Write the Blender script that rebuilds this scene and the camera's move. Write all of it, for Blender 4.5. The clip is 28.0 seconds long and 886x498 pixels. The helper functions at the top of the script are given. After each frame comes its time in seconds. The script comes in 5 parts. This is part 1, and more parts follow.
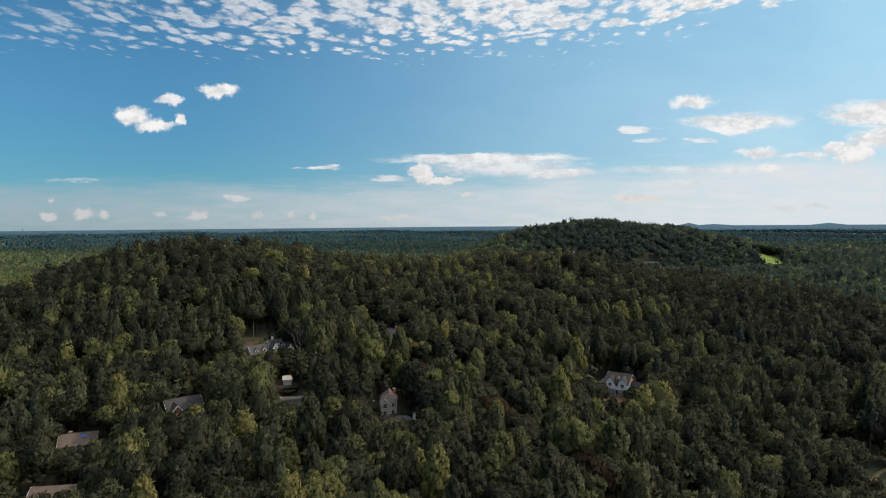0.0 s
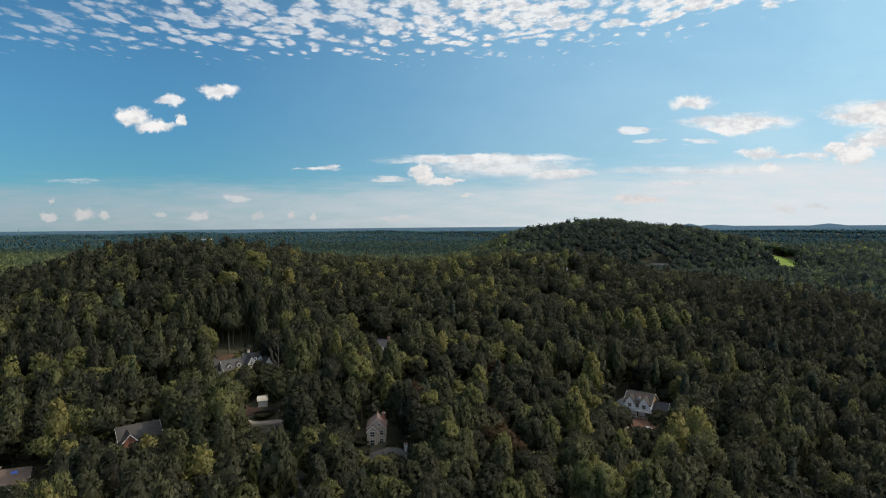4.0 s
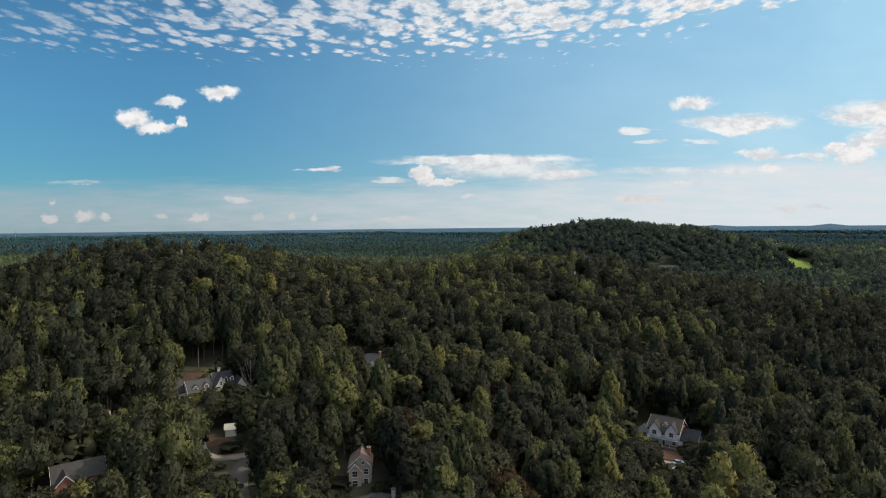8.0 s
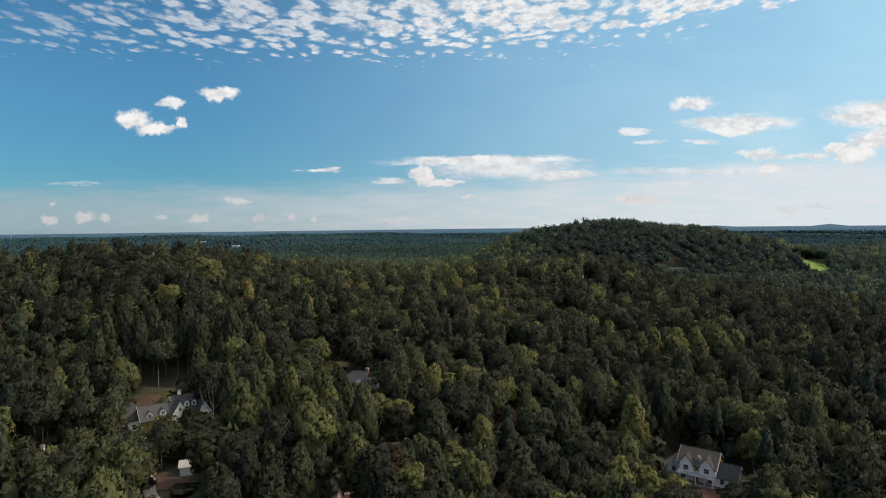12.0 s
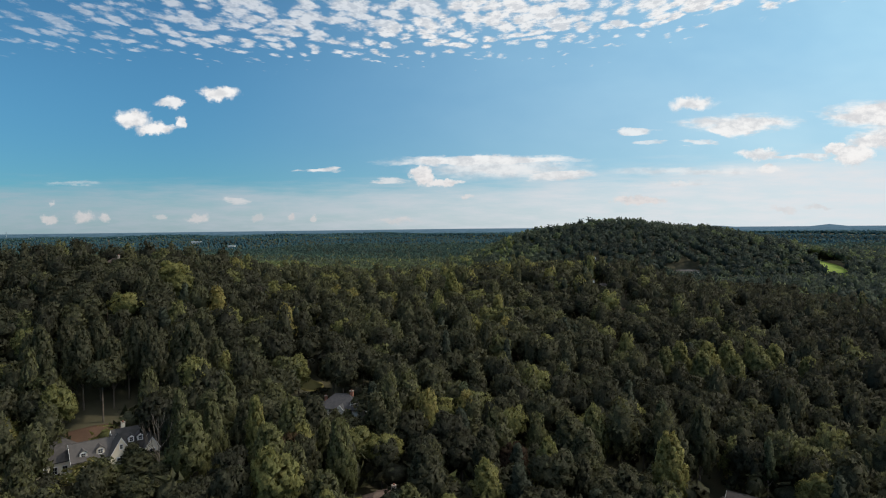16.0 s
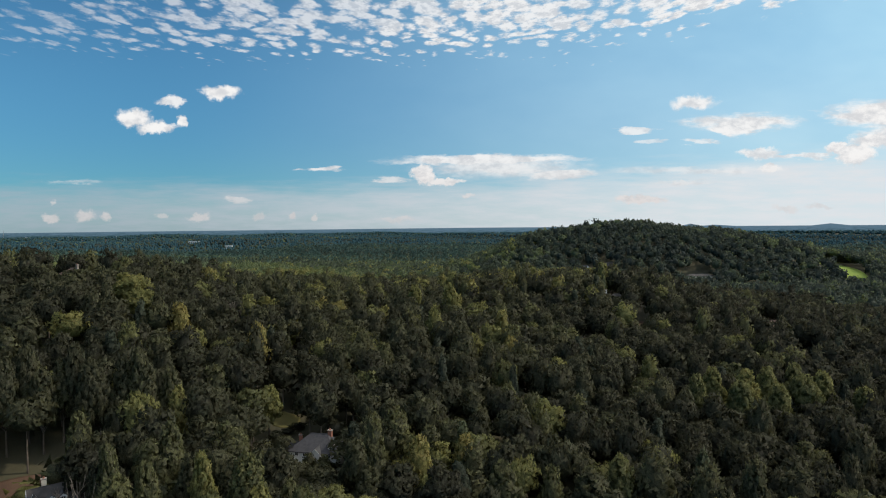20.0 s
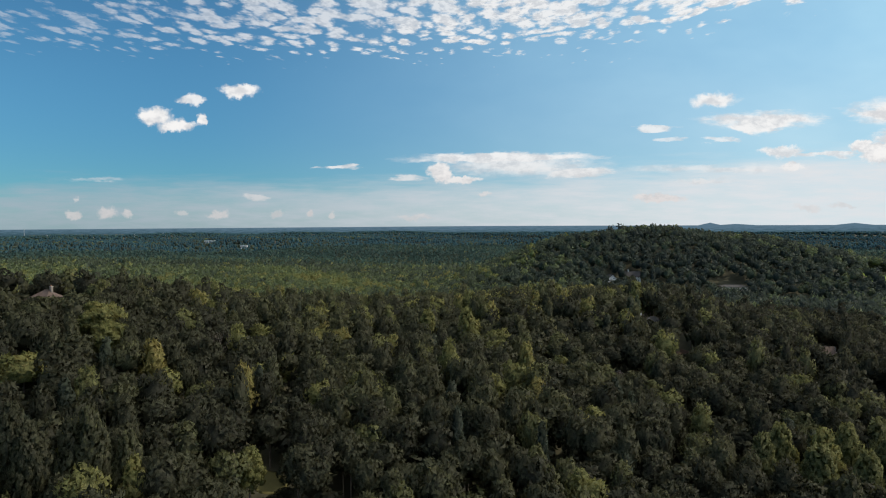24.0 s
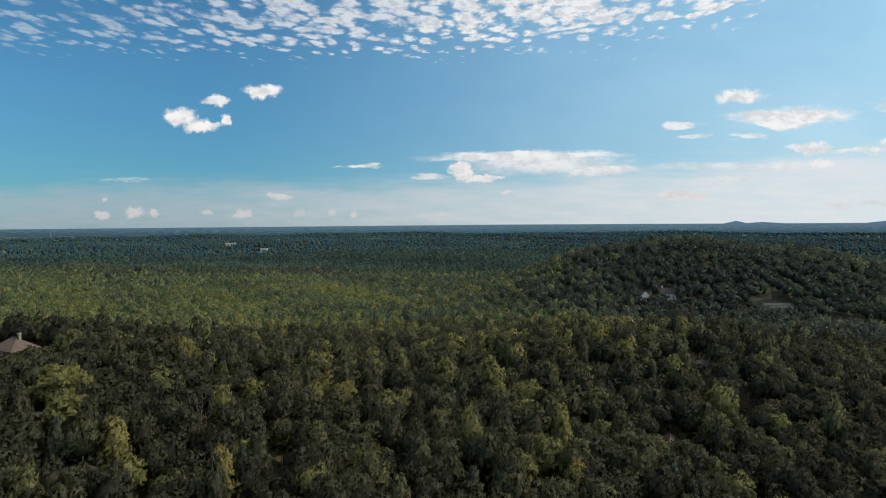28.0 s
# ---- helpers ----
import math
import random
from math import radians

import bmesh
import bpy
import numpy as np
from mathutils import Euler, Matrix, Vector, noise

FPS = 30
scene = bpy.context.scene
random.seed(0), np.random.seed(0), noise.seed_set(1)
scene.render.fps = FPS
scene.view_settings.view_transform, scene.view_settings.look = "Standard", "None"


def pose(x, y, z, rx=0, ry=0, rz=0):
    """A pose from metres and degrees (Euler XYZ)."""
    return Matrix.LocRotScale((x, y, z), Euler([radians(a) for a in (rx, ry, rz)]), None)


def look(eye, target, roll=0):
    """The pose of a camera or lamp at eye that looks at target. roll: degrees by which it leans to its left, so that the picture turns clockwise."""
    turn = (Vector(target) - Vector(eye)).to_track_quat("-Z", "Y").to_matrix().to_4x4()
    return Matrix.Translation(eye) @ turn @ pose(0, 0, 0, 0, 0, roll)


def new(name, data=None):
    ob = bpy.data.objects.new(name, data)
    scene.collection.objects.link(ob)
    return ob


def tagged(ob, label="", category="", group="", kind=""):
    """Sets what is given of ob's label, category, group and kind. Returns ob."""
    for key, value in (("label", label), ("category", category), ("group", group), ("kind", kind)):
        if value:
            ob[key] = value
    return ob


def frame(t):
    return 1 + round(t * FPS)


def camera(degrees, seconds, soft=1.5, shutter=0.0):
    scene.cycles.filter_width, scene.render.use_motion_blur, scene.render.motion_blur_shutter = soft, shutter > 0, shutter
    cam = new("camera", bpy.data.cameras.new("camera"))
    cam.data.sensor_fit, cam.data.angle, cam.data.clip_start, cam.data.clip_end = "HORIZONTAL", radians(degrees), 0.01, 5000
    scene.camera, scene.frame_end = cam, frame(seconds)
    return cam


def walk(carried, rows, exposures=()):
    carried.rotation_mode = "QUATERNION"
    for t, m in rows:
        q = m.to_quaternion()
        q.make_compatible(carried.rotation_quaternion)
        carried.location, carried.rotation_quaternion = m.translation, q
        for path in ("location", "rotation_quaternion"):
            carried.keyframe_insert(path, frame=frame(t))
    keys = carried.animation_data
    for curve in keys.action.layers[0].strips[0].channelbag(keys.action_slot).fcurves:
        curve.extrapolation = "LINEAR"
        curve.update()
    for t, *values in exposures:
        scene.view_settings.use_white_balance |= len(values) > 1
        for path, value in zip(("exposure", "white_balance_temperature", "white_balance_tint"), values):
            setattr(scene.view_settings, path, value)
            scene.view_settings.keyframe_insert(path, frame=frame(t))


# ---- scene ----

# ================= camera =================
cam = camera(72.0, 28.0, soft=1.0)
PATH = [
    (0, (0.017, -0.709, 93.499), (-0.058, 1.288, 93.416), -0.3),
    (3, (0.071, 26.211, 92.958), (-0.005, 28.208, 92.876), -0.3),
    (6, (-0.312, 52.409, 92.546), (-0.387, 54.406, 92.467), -0.3),
    (8, (0.328, 69.698, 92.617), (0.25, 71.695, 92.539), -0.4),
    (11, (0.327, 95.537, 92.407), (0.25, 97.534, 92.329), -0.4),
    (12.5, (0.795, 108.041, 92.257), (0.717, 110.038, 92.182), -0.5),
    (14.5, (0.252, 125.989, 92.101), (0.176, 127.986, 92.026), -0.5),
    (17, (0.655, 148.308, 92.579), (0.577, 150.305, 92.502), -0.4),
    (20, (0.922, 173.781, 95.389), (0.842, 175.778, 95.31), -0.4),
    (22.5, (0.296, 195.209, 99.16), (0.201, 197.205, 99.083), -0.6),
    (23, (0.526, 199.255, 100.722), (0.417, 201.25, 100.642), -0.4),
    (25, (-1.454, 217.35, 107.342), (-1.604, 219.343, 107.256), -0.3),
    (28, (-2.114, 244.261, 118.484), (-2.318, 246.249, 118.395), -0.3),
]
walk(cam, [(t, look(eye, target, roll)) for t, eye, target, roll in PATH])

# ================= sky and sun =================
SUN_AZ, SUN_EL = 76.0, 47.0     # degrees clockwise from +y, degrees above the horizon
scene.view_settings.exposure = 0.0


class Nodes:
    """Short hand for node trees."""

    def __init__(self, tree):
        self.tree = tree
        tree.nodes.clear()

    def add(self, kind, props=None, **inputs):
        n = self.tree.nodes.new(kind)
        p = props or {}
        if "operation" in p:
            n.operation = p["operation"]
        if "use_clamp" in p:
            n.use_clamp = p["use_clamp"]
        if "data_type" in p:
            n.data_type = p["data_type"]
        if "interpolation_type" in p:
            n.interpolation_type = p["interpolation_type"]
        if "feature" in p:
            n.feature = p["feature"]
        for k, v in inputs.items():
            key = int(k[1:]) if k[0] == "i" and k[1:].isdigit() else k.replace("_", " ")
            sock = n.inputs[key]
            if isinstance(v, bpy.types.NodeSocket):
                self.tree.links.new(v, sock)
            else:
                sock.default_value = v
        return n

    def math(self, op, a, b=0.0, c=0.0, clamp=False):
        n = self.add("ShaderNodeMath", {"operation": op, "use_clamp": clamp}, i0=a, i1=b, i2=c)
        return n.outputs[0]

    def vec(self, op, a, b=(0, 0, 0)):
        n = self.add("ShaderNodeVectorMath", {"operation": op}, i0=a, i1=b)
        return n.outputs["Value"] if op == "LENGTH" else n.outputs["Vector"]

    def ramp(self, fac, lo, hi, a=0.0, b=1.0):
        return self.add("ShaderNodeMapRange", {"interpolation_type": "SMOOTHSTEP"}, Value=fac, From_Min=lo, From_Max=hi, To_Min=a, To_Max=b).outputs[0]

    def mix(self, fac, a, b):
        return self.add("ShaderNodeMix", {"data_type": "RGBA"}, i0=fac, i6=a, i7=b).outputs[2]

    def noise(self, vector, scale, detail=3.0, rough=0.5):
        return self.add("ShaderNodeTexNoise", None, Vector=vector, Scale=scale, Detail=detail, Roughness=rough).outputs["Fac"]


world = bpy.data.worlds.new("sky")
scene.world = world
world.use_nodes = True
W = Nodes(world.node_tree)
sky = W.add("ShaderNodeTexSky")
sky.sky_type = "NISHITA"
sky.sun_disc = False
sky.sun_elevation, sky.sun_rotation = radians(SUN_EL), radians(SUN_AZ)
sky.altitude, sky.air_density, sky.dust_density, sky.ozone_density = 300, 0.9, 0.5, 1.5
ray = W.add("ShaderNodeTexCoord").outputs["Generated"]
sep = W.add("ShaderNodeSeparateXYZ", None, Vector=ray)
dx, dy, dz = sep.outputs
ahead = W.math("MAXIMUM", dy, 0.05)
front = W.ramp(dy, 0.05, 0.2)
u = W.math("DIVIDE", dx, ahead)
v = W.math("DIVIDE", dz, ahead)
uv = W.add("ShaderNodeCombineXYZ", None, X=u, Y=v).outputs[0]
puff = W.noise(W.vec("MULTIPLY", uv, (1, 1.5, 1)), 34, 6, 0.62)
fine = W.noise(W.vec("MULTIPLY", uv, (1, 4.0, 1)), 16, 6, 0.6)
def drift(vector, scale, amount):
    n = W.add("ShaderNodeTexNoise", None, Vector=vector, Scale=scale, Detail=4.0, Roughness=0.6).outputs["Color"]
    return W.vec("MULTIPLY", W.vec("SUBTRACT", n, (0.5, 0.5, 0.5)), (amount[0], amount[1], 0))


billow = W.vec("ADD", W.vec("ADD", uv, drift(uv, 38, (0.034, 0.022))), drift(uv, 120, (0.012, 0.009)))
wisp = W.vec("ADD", uv, drift(W.vec("MULTIPLY", uv, (1, 3.5, 1)), 22, (0.11, 0.020)))
streak = W.noise(W.vec("MULTIPLY", uv, (1, 9.0, 1)), 5, 6, 0.6)
cover = W.math("MULTIPLY", 0.0, 0.0)


def cloud(cx, cy, rx, ry, rough=0.9, soft=0.5, density=1.0, kind=puff):
    """One cloud of the sky, at tangents cx, cy from straight ahead and level, of half sizes rx, ry."""
    global cover
    p = W.vec("MULTIPLY", W.vec("SUBTRACT", wisp if kind == fine else billow, (cx, cy, 0)), (0.86 / rx, 0.80 / ry, 0))
    edge = W.math("SUBTRACT", W.math("MULTIPLY_ADD", kind, 1.1 * rough, 1 - 0.55 * rough), W.vec("LENGTH", p))
    cover = W.math("MAXIMUM", cover, W.ramp(edge, 0.0, soft, 0.0, density))


cloud(-0.5515, 0.1800, 0.0310, 0.0165, 0.8, 0.5, 1, puff)
cloud(-0.4721, 0.1745, 0.0125, 0.0120, 0.5, 0.5, 1, puff)
cloud(-0.5170, 0.1645, 0.0360, 0.0095, 0.6, 0.5, 1, puff)
cloud(-0.4875, 0.2080, 0.0267, 0.0083, 0.8, 0.5, 0.9, puff)
cloud(-0.4046, 0.2215, 0.0321, 0.0120, 0.9, 0.5, 1, puff)
cloud(0.3629, 0.1923, 0.0392, 0.0117, 0.5, 0.6, 0.95, puff)
cloud(0.4380, 0.1608, 0.0932, 0.0135, 0.8, 0.6, 0.95, fine)
cloud(0.4275, 0.1493, 0.0356, 0.0099, 0.8, 0.5, 0.95, fine)
cloud(0.2683, 0.1504, 0.0306, 0.0054, 0.8, 0.5, 0.8, fine)
cloud(0.2864, 0.1321, 0.0306, 0.0036, 0.8, 0.6, 0.6, fine)
cloud(0.3760, 0.1310, 0.0268, 0.0036, 0.8, 0.6, 0.7, fine)
cloud(0.6650, 0.1700, 0.1000, 0.0220, 0.5, 0.5, 1, fine)
cloud(0.7000, 0.1450, 0.0800, 0.0200, 0.6, 0.6, 0.95, fine)
cloud(0.6500, 0.1290, 0.0480, 0.0120, 0.7, 0.5, 1, puff)
cloud(0.4697, 0.1111, 0.0337, 0.0081, 0.7, 0.5, 0.9, puff)
cloud(0.5362, 0.1059, 0.0424, 0.0054, 0.7, 0.5, 0.85, fine)
cloud(0.6170, 0.1077, 0.0298, 0.0179, 0.7, 0.4, 1, puff)
cloud(0.5870, 0.1179, 0.0211, 0.0098, 0.7, 0.4, 1, puff)
cloud(0.0320, 0.1057, 0.1653, 0.0082, 0.6, 0.5, 0.92, fine)
cloud(0.0549, 0.0930, 0.1500, 0.0200, 0.6, 0.8, 0.85, fine)
cloud(0.1463, 0.0808, 0.0638, 0.0082, 0.8, 0.6, 0.85, fine)
cloud(-0.0715, 0.0838, 0.0222, 0.0147, 0.6, 0.4, 1, puff)
cloud(-0.0401, 0.0715, 0.0388, 0.0064, 0.8, 0.5, 0.95, puff)
cloud(-0.1255, 0.0732, 0.0372, 0.0046, 0.7, 0.6, 0.7, fine)
cloud(-0.2411, 0.0928, 0.0319, 0.0046, 0.7, 0.6, 0.85, fine)
cloud(-0.6575, 0.0752, 0.0533, 0.0038, 0.7, 0.8, 0.4, fine)
cloud(-0.3818, 0.0447, 0.0247, 0.0056, 0.9, 0.6, 0.55, fine)
cloud(0.2825, 0.0395, 0.0451, 0.0064, 0.8, 0.5, 0.9, puff)
cloud(0.4852, 0.0857, 0.0142, 0.0072, 0.6, 0.5, 0.9, puff)
cloud(0.3765, 0.0850, 0.1611, 0.0072, 0.9, 0.9, 0.6, fine)
cloud(0.3498, 0.0671, 0.0538, 0.0045, 0.8, 0.8, 0.5, fine)
cloud(-0.7003, 0.0160, 0.0146, 0.0066, 0.9, 0.6, 0.7, puff)
cloud(-0.6398, 0.0193, 0.0194, 0.0095, 0.9, 0.6, 0.7, puff)
cloud(-0.6059, 0.0182, 0.0097, 0.0095, 0.8, 0.6, 0.65, puff)
cloud(-0.4453, 0.0161, 0.0191, 0.0066, 0.9, 0.6, 0.65, puff)
cloud(-0.3443, 0.0173, 0.0152, 0.0065, 0.9, 0.6, 0.55, puff)
cloud(-0.2875, 0.0179, 0.0085, 0.0075, 0.8, 0.6, 0.75, puff)
cloud(-0.2526, 0.0148, 0.0094, 0.0047, 0.8, 0.6, 0.6, puff)
cloud(-0.6936, 0.0425, 0.0097, 0.0047, 0.8, 0.6, 0.6, puff)
cloud(-0.5115, 0.0166, 0.0115, 0.0057, 0.8, 0.6, 0.5, puff)
cloud(-0.1121, 0.0102, 0.0373, 0.0046, 0.9, 0.8, 0.5, puff)
cloud(0.5109, 0.0223, 0.0231, 0.0054, 0.9, 0.7, 0.5, puff)
cloud(0.5640, 0.0246, 0.0265, 0.0045, 0.9, 0.7, 0.5, puff)
cloud(0.3408, 0.0644, 0.0144, 0.0045, 0.8, 0.6, 0.6, puff)
cloud(0.0004, 0.0472, 0.0111, 0.0037, 0.8, 0.6, 0.7, puff)
# the high dappled sheet, laid out on a level plane overhead
high = W.math("MAXIMUM", dz, 0.03)
plane = W.add("ShaderNodeCombineXYZ", None, X=W.math("DIVIDE", dx, high), Y=W.math("DIVIDE", dy, high)).outputs[0]
turned = W.add("ShaderNodeMapping", None, Vector=plane, Rotation=(0, 0, radians(24)), Scale=(1.0, 0.72, 1)).outputs[0]
warp = W.noise(turned, 3.0, 3)
cells = W.add("ShaderNodeTexVoronoi", {"feature": "SMOOTH_F1"}, Vector=W.vec("ADD", turned, W.vec("MULTIPLY", W.add("ShaderNodeCombineXYZ", None, X=warp, Y=W.noise(turned, 3.7, 3)).outputs[0], (0.22, 0.22, 0))), Scale=11.5, Smoothness=0.25).outputs["Distance"]
grain = W.noise(turned, 26, 5, 0.62)
patch = W.noise(plane, 1.1, 3)
lower = W.math("MULTIPLY_ADD", W.math("MAXIMUM", W.math("SUBTRACT", u, 0.20), 0.0), 0.24, 0.240)
level = W.math("ADD", W.math("SUBTRACT", W.math("DIVIDE", dz, ahead), lower), W.math("MULTIPLY", W.math("SUBTRACT", patch, 0.5), 0.06))
left_thin = W.ramp(u, -0.75, -0.15, 0.20, 0.0)
sheet = W.math("SUBTRACT", W.ramp(level, -0.03, 0.10, -0.04, 0.86), left_thin)
dapple = W.math("ADD", W.math("SUBTRACT", sheet, cells), W.math("MULTIPLY", W.math("SUBTRACT", grain, 0.52), 0.75))
sheet_mask = W.math("MULTIPLY", W.ramp(dapple, 0.04, 0.40), W.ramp(dz, 0.2, 0.25))
cover = W.math("MULTIPLY", cover, front)
cover = W.math("MAXIMUM", cover, W.math("MULTIPLY", sheet_mask, W.math("MULTIPLY", W.ramp(patch, 0.25, 0.65, 0.7, 0.97), W.ramp(u, -0.8, 0.1, 0.36, 1.0))))
# pale bank near the horizon, thicker towards the sun
edge_v = W.math("MULTIPLY_ADD", W.math("SUBTRACT", streak, 0.5), 0.085, W.math("MULTIPLY_ADD", W.math("MAXIMUM", u, 0.0), -0.07, v))
bank = W.math("MULTIPLY", W.ramp(edge_v, 0.088, 0.035), W.math("MULTIPLY", W.ramp(u, -1.1, 0.9, 0.72, 0.95), W.ramp(W.noise(W.vec("MULTIPLY", uv, (1, 6.0, 1)), 11, 5, 0.62), 0.3, 0.7, 0.72, 1.05)))
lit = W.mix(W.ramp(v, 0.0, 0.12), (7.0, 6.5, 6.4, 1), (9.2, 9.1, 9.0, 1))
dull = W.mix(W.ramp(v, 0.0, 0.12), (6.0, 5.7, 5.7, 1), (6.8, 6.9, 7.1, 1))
tone = W.mix(W.ramp(W.math("ADD", puff, W.math("MULTIPLY", W.math("SUBTRACT", grain, 0.5), W.ramp(dz, 0.2, 0.26))), 0.36, 0.6), dull, lit)
deck = W.ramp(dz, 0.36, 0.62, 1.0, 2.1)       # the cloud deck overhead, out of view, brightened to fill the shade below
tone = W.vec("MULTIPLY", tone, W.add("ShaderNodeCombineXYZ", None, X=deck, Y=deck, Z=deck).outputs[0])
hue = W.add("ShaderNodeMix", {"data_type": "RGBA"}, i0=1.0, i6=sky.outputs[0], i7=W.mix(W.ramp(v, 0.05, 0.30), (0.315, 0.69, 0.86, 1), (0.440, 0.91, 1.04, 1)))
hue.blend_type = "MULTIPLY"
veil = W.math("MULTIPLY", W.math("MULTIPLY", W.ramp(u, -0.55, 0.85), W.ramp(W.noise(W.vec("MULTIPLY", uv, (1, 2.2, 1)), 2.4, 4, 0.6), 0.2, 0.75, 0.62, 0.9)), front)
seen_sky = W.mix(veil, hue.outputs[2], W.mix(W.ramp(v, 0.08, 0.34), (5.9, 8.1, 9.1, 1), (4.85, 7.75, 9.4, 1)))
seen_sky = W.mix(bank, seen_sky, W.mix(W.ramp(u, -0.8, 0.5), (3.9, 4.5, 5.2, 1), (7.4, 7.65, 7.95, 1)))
seen_sky = W.mix(cover, seen_sky, tone)
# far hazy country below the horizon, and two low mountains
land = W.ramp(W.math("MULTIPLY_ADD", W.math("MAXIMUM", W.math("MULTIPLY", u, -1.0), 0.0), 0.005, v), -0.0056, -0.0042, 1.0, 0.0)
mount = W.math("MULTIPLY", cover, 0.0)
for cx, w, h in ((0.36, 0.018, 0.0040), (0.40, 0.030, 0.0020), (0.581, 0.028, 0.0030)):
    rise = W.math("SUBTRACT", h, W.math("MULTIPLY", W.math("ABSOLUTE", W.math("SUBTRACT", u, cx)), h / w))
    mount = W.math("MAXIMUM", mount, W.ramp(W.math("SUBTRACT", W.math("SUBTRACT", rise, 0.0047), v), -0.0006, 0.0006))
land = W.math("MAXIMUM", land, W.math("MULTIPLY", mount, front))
# blue of the far land, paler towards the horizon, is painted haze
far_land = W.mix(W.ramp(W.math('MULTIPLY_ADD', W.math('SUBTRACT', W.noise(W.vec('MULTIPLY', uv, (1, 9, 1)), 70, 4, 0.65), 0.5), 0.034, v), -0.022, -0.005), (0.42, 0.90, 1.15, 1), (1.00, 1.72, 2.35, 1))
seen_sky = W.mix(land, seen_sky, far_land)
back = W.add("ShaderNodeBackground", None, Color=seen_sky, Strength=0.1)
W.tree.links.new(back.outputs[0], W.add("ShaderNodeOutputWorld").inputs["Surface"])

sun = new("sun", bpy.data.lights.new("sun", "SUN"))
sun.data.energy, sun.data.angle, sun.data.color = 2.25, radians(1.0), (1.0, 0.87, 0.70)
az, el = radians(SUN_AZ), radians(SUN_EL)
sun.matrix_world = look((math.sin(az) * math.cos(el) * 900, math.cos(az) * math.cos(el) * 900, 900 * math.sin(el)), (0, 0, 0))

# ================= materials =================
def material(name):
    m = bpy.data.materials.new(name)
    m.use_nodes = True
    return m, Nodes(m.node_tree)


def finish(M, shader):
    M.tree.links.new(shader, M.add("ShaderNodeOutputMaterial").inputs["Surface"])


def plain(name, low, high, scale=2.0, rough=0.8, metal=0.0, bump=0.0, spec=0.3):
    """A worn surface: two colours mixed by noise at two scales, varied from object to object."""
    m, M = material(name)
    at = M.add("ShaderNodeTexCoord").outputs["Object"]
    big, small = M.noise(at, scale * 0.25, 3), M.noise(at, scale * 6, 5, 0.6)
    rnd = M.add("ShaderNodeObjectInfo").outputs["Random"]
    f = M.math("ADD", M.math("MULTIPLY", big, 0.6), M.math("MULTIPLY", small, 0.4))
    f = M.math("ADD", f, M.math("MULTIPLY", M.math("SUBTRACT", rnd, 0.5), 0.25))
    col = M.mix(M.ramp(f, 0.3, 0.7), (*low, 1), (*high, 1))
    b = M.add("ShaderNodeBsdfPrincipled", None, Base_Color=col, Roughness=rough, Metallic=metal, Specular_IOR_Level=spec)
    if bump:
        M.tree.links.new(M.add("ShaderNodeBump", None, Strength=bump, Height=small).outputs[0], b.inputs["Normal"])
    finish(M, b.outputs[0])
    return m


def foliage(name, stops, mottle=1.5):
    """Leaves: the mesh attribute tint (one value a tree) picks the colour; leaf by leaf and tree by tree it varies."""
    m, M = material(name)
    tint = M.add("ShaderNodeAttribute")
    tint.attribute_name = "tint"
    rnd = M.add("ShaderNodeObjectInfo").outputs["Random"]
    isle = M.add("ShaderNodeNewGeometry").outputs["Random Per Island"]
    f = M.math("ADD", tint.outputs["Fac"], M.math("MULTIPLY", M.math("SUBTRACT", isle, 0.5), 0.20))
    f = M.math("ADD", f, M.math("MULTIPLY", M.math("SUBTRACT", rnd, 0.5), 0.16))
    ramp = M.add("ShaderNodeValToRGB", None, Fac=f)
    cr = ramp.color_ramp
    while len(cr.elements) < len(stops):
        cr.elements.new(0.5)
    for e, (pos, c) in zip(cr.elements, stops):
        e.position, e.color = pos, (*c, 1)
    at = M.add("ShaderNodeTexCoord").outputs["Object"]
    speck = M.math("ADD", M.math("MULTIPLY", M.noise(at, 0.9, 2, 0.6), 0.4), M.math("MULTIPLY", M.noise(at, 3.2, 3, 0.7), 0.6))
    hsv = M.add("ShaderNodeHueSaturation", None, Color=ramp.outputs[0], Value=M.ramp(speck, 0.36, 0.64, 1.0 - 0.5 * mottle, 1.0 + 0.5 * mottle))
    d = M.add("ShaderNodeBsdfDiffuse", None, Color=hsv.outputs[0])
    tr = M.add("ShaderNodeBsdfTranslucent", None, Color=hsv.outputs[0])
    g = M.add("ShaderNodeBsdfGlossy", None, Roughness=0.5, Color=(1, 1, 1, 1))
    a = M.add("ShaderNodeMixShader", None, i0=0.46, i1=d.outputs[0], i2=tr.outputs[0])
    out = M.add("ShaderNodeMixShader", None, i0=0.006, i1=a.outputs[0], i2=g.outputs[0]).outputs[0]
    finish(M, out)
    return m


# leaf colours: near darkened for cloud shade, farther paled by haze and sun
BROADLEAF = ((0.0, (0.0427, 0.0441, 0.0296)), (0.34, (0.0776, 0.081, 0.0463)), (0.6, (0.1292, 0.1354, 0.0581)), (0.86, (0.1968, 0.1983, 0.071)), (1.0, (0.2365, 0.2037, 0.0721)))
PINE = ((0.0, (0.0521, 0.064, 0.0465)), (0.5, (0.0756, 0.0928, 0.0591)), (1.0, (0.1025, 0.1232, 0.062)))
# bluer and paler with distance: haze put into the needle colours
HAZY_PINE = ((0.0, (0.047, 0.0866, 0.0772)), (0.5, (0.0772, 0.1317, 0.1054)), (1.0, (0.1411, 0.1929, 0.111)))
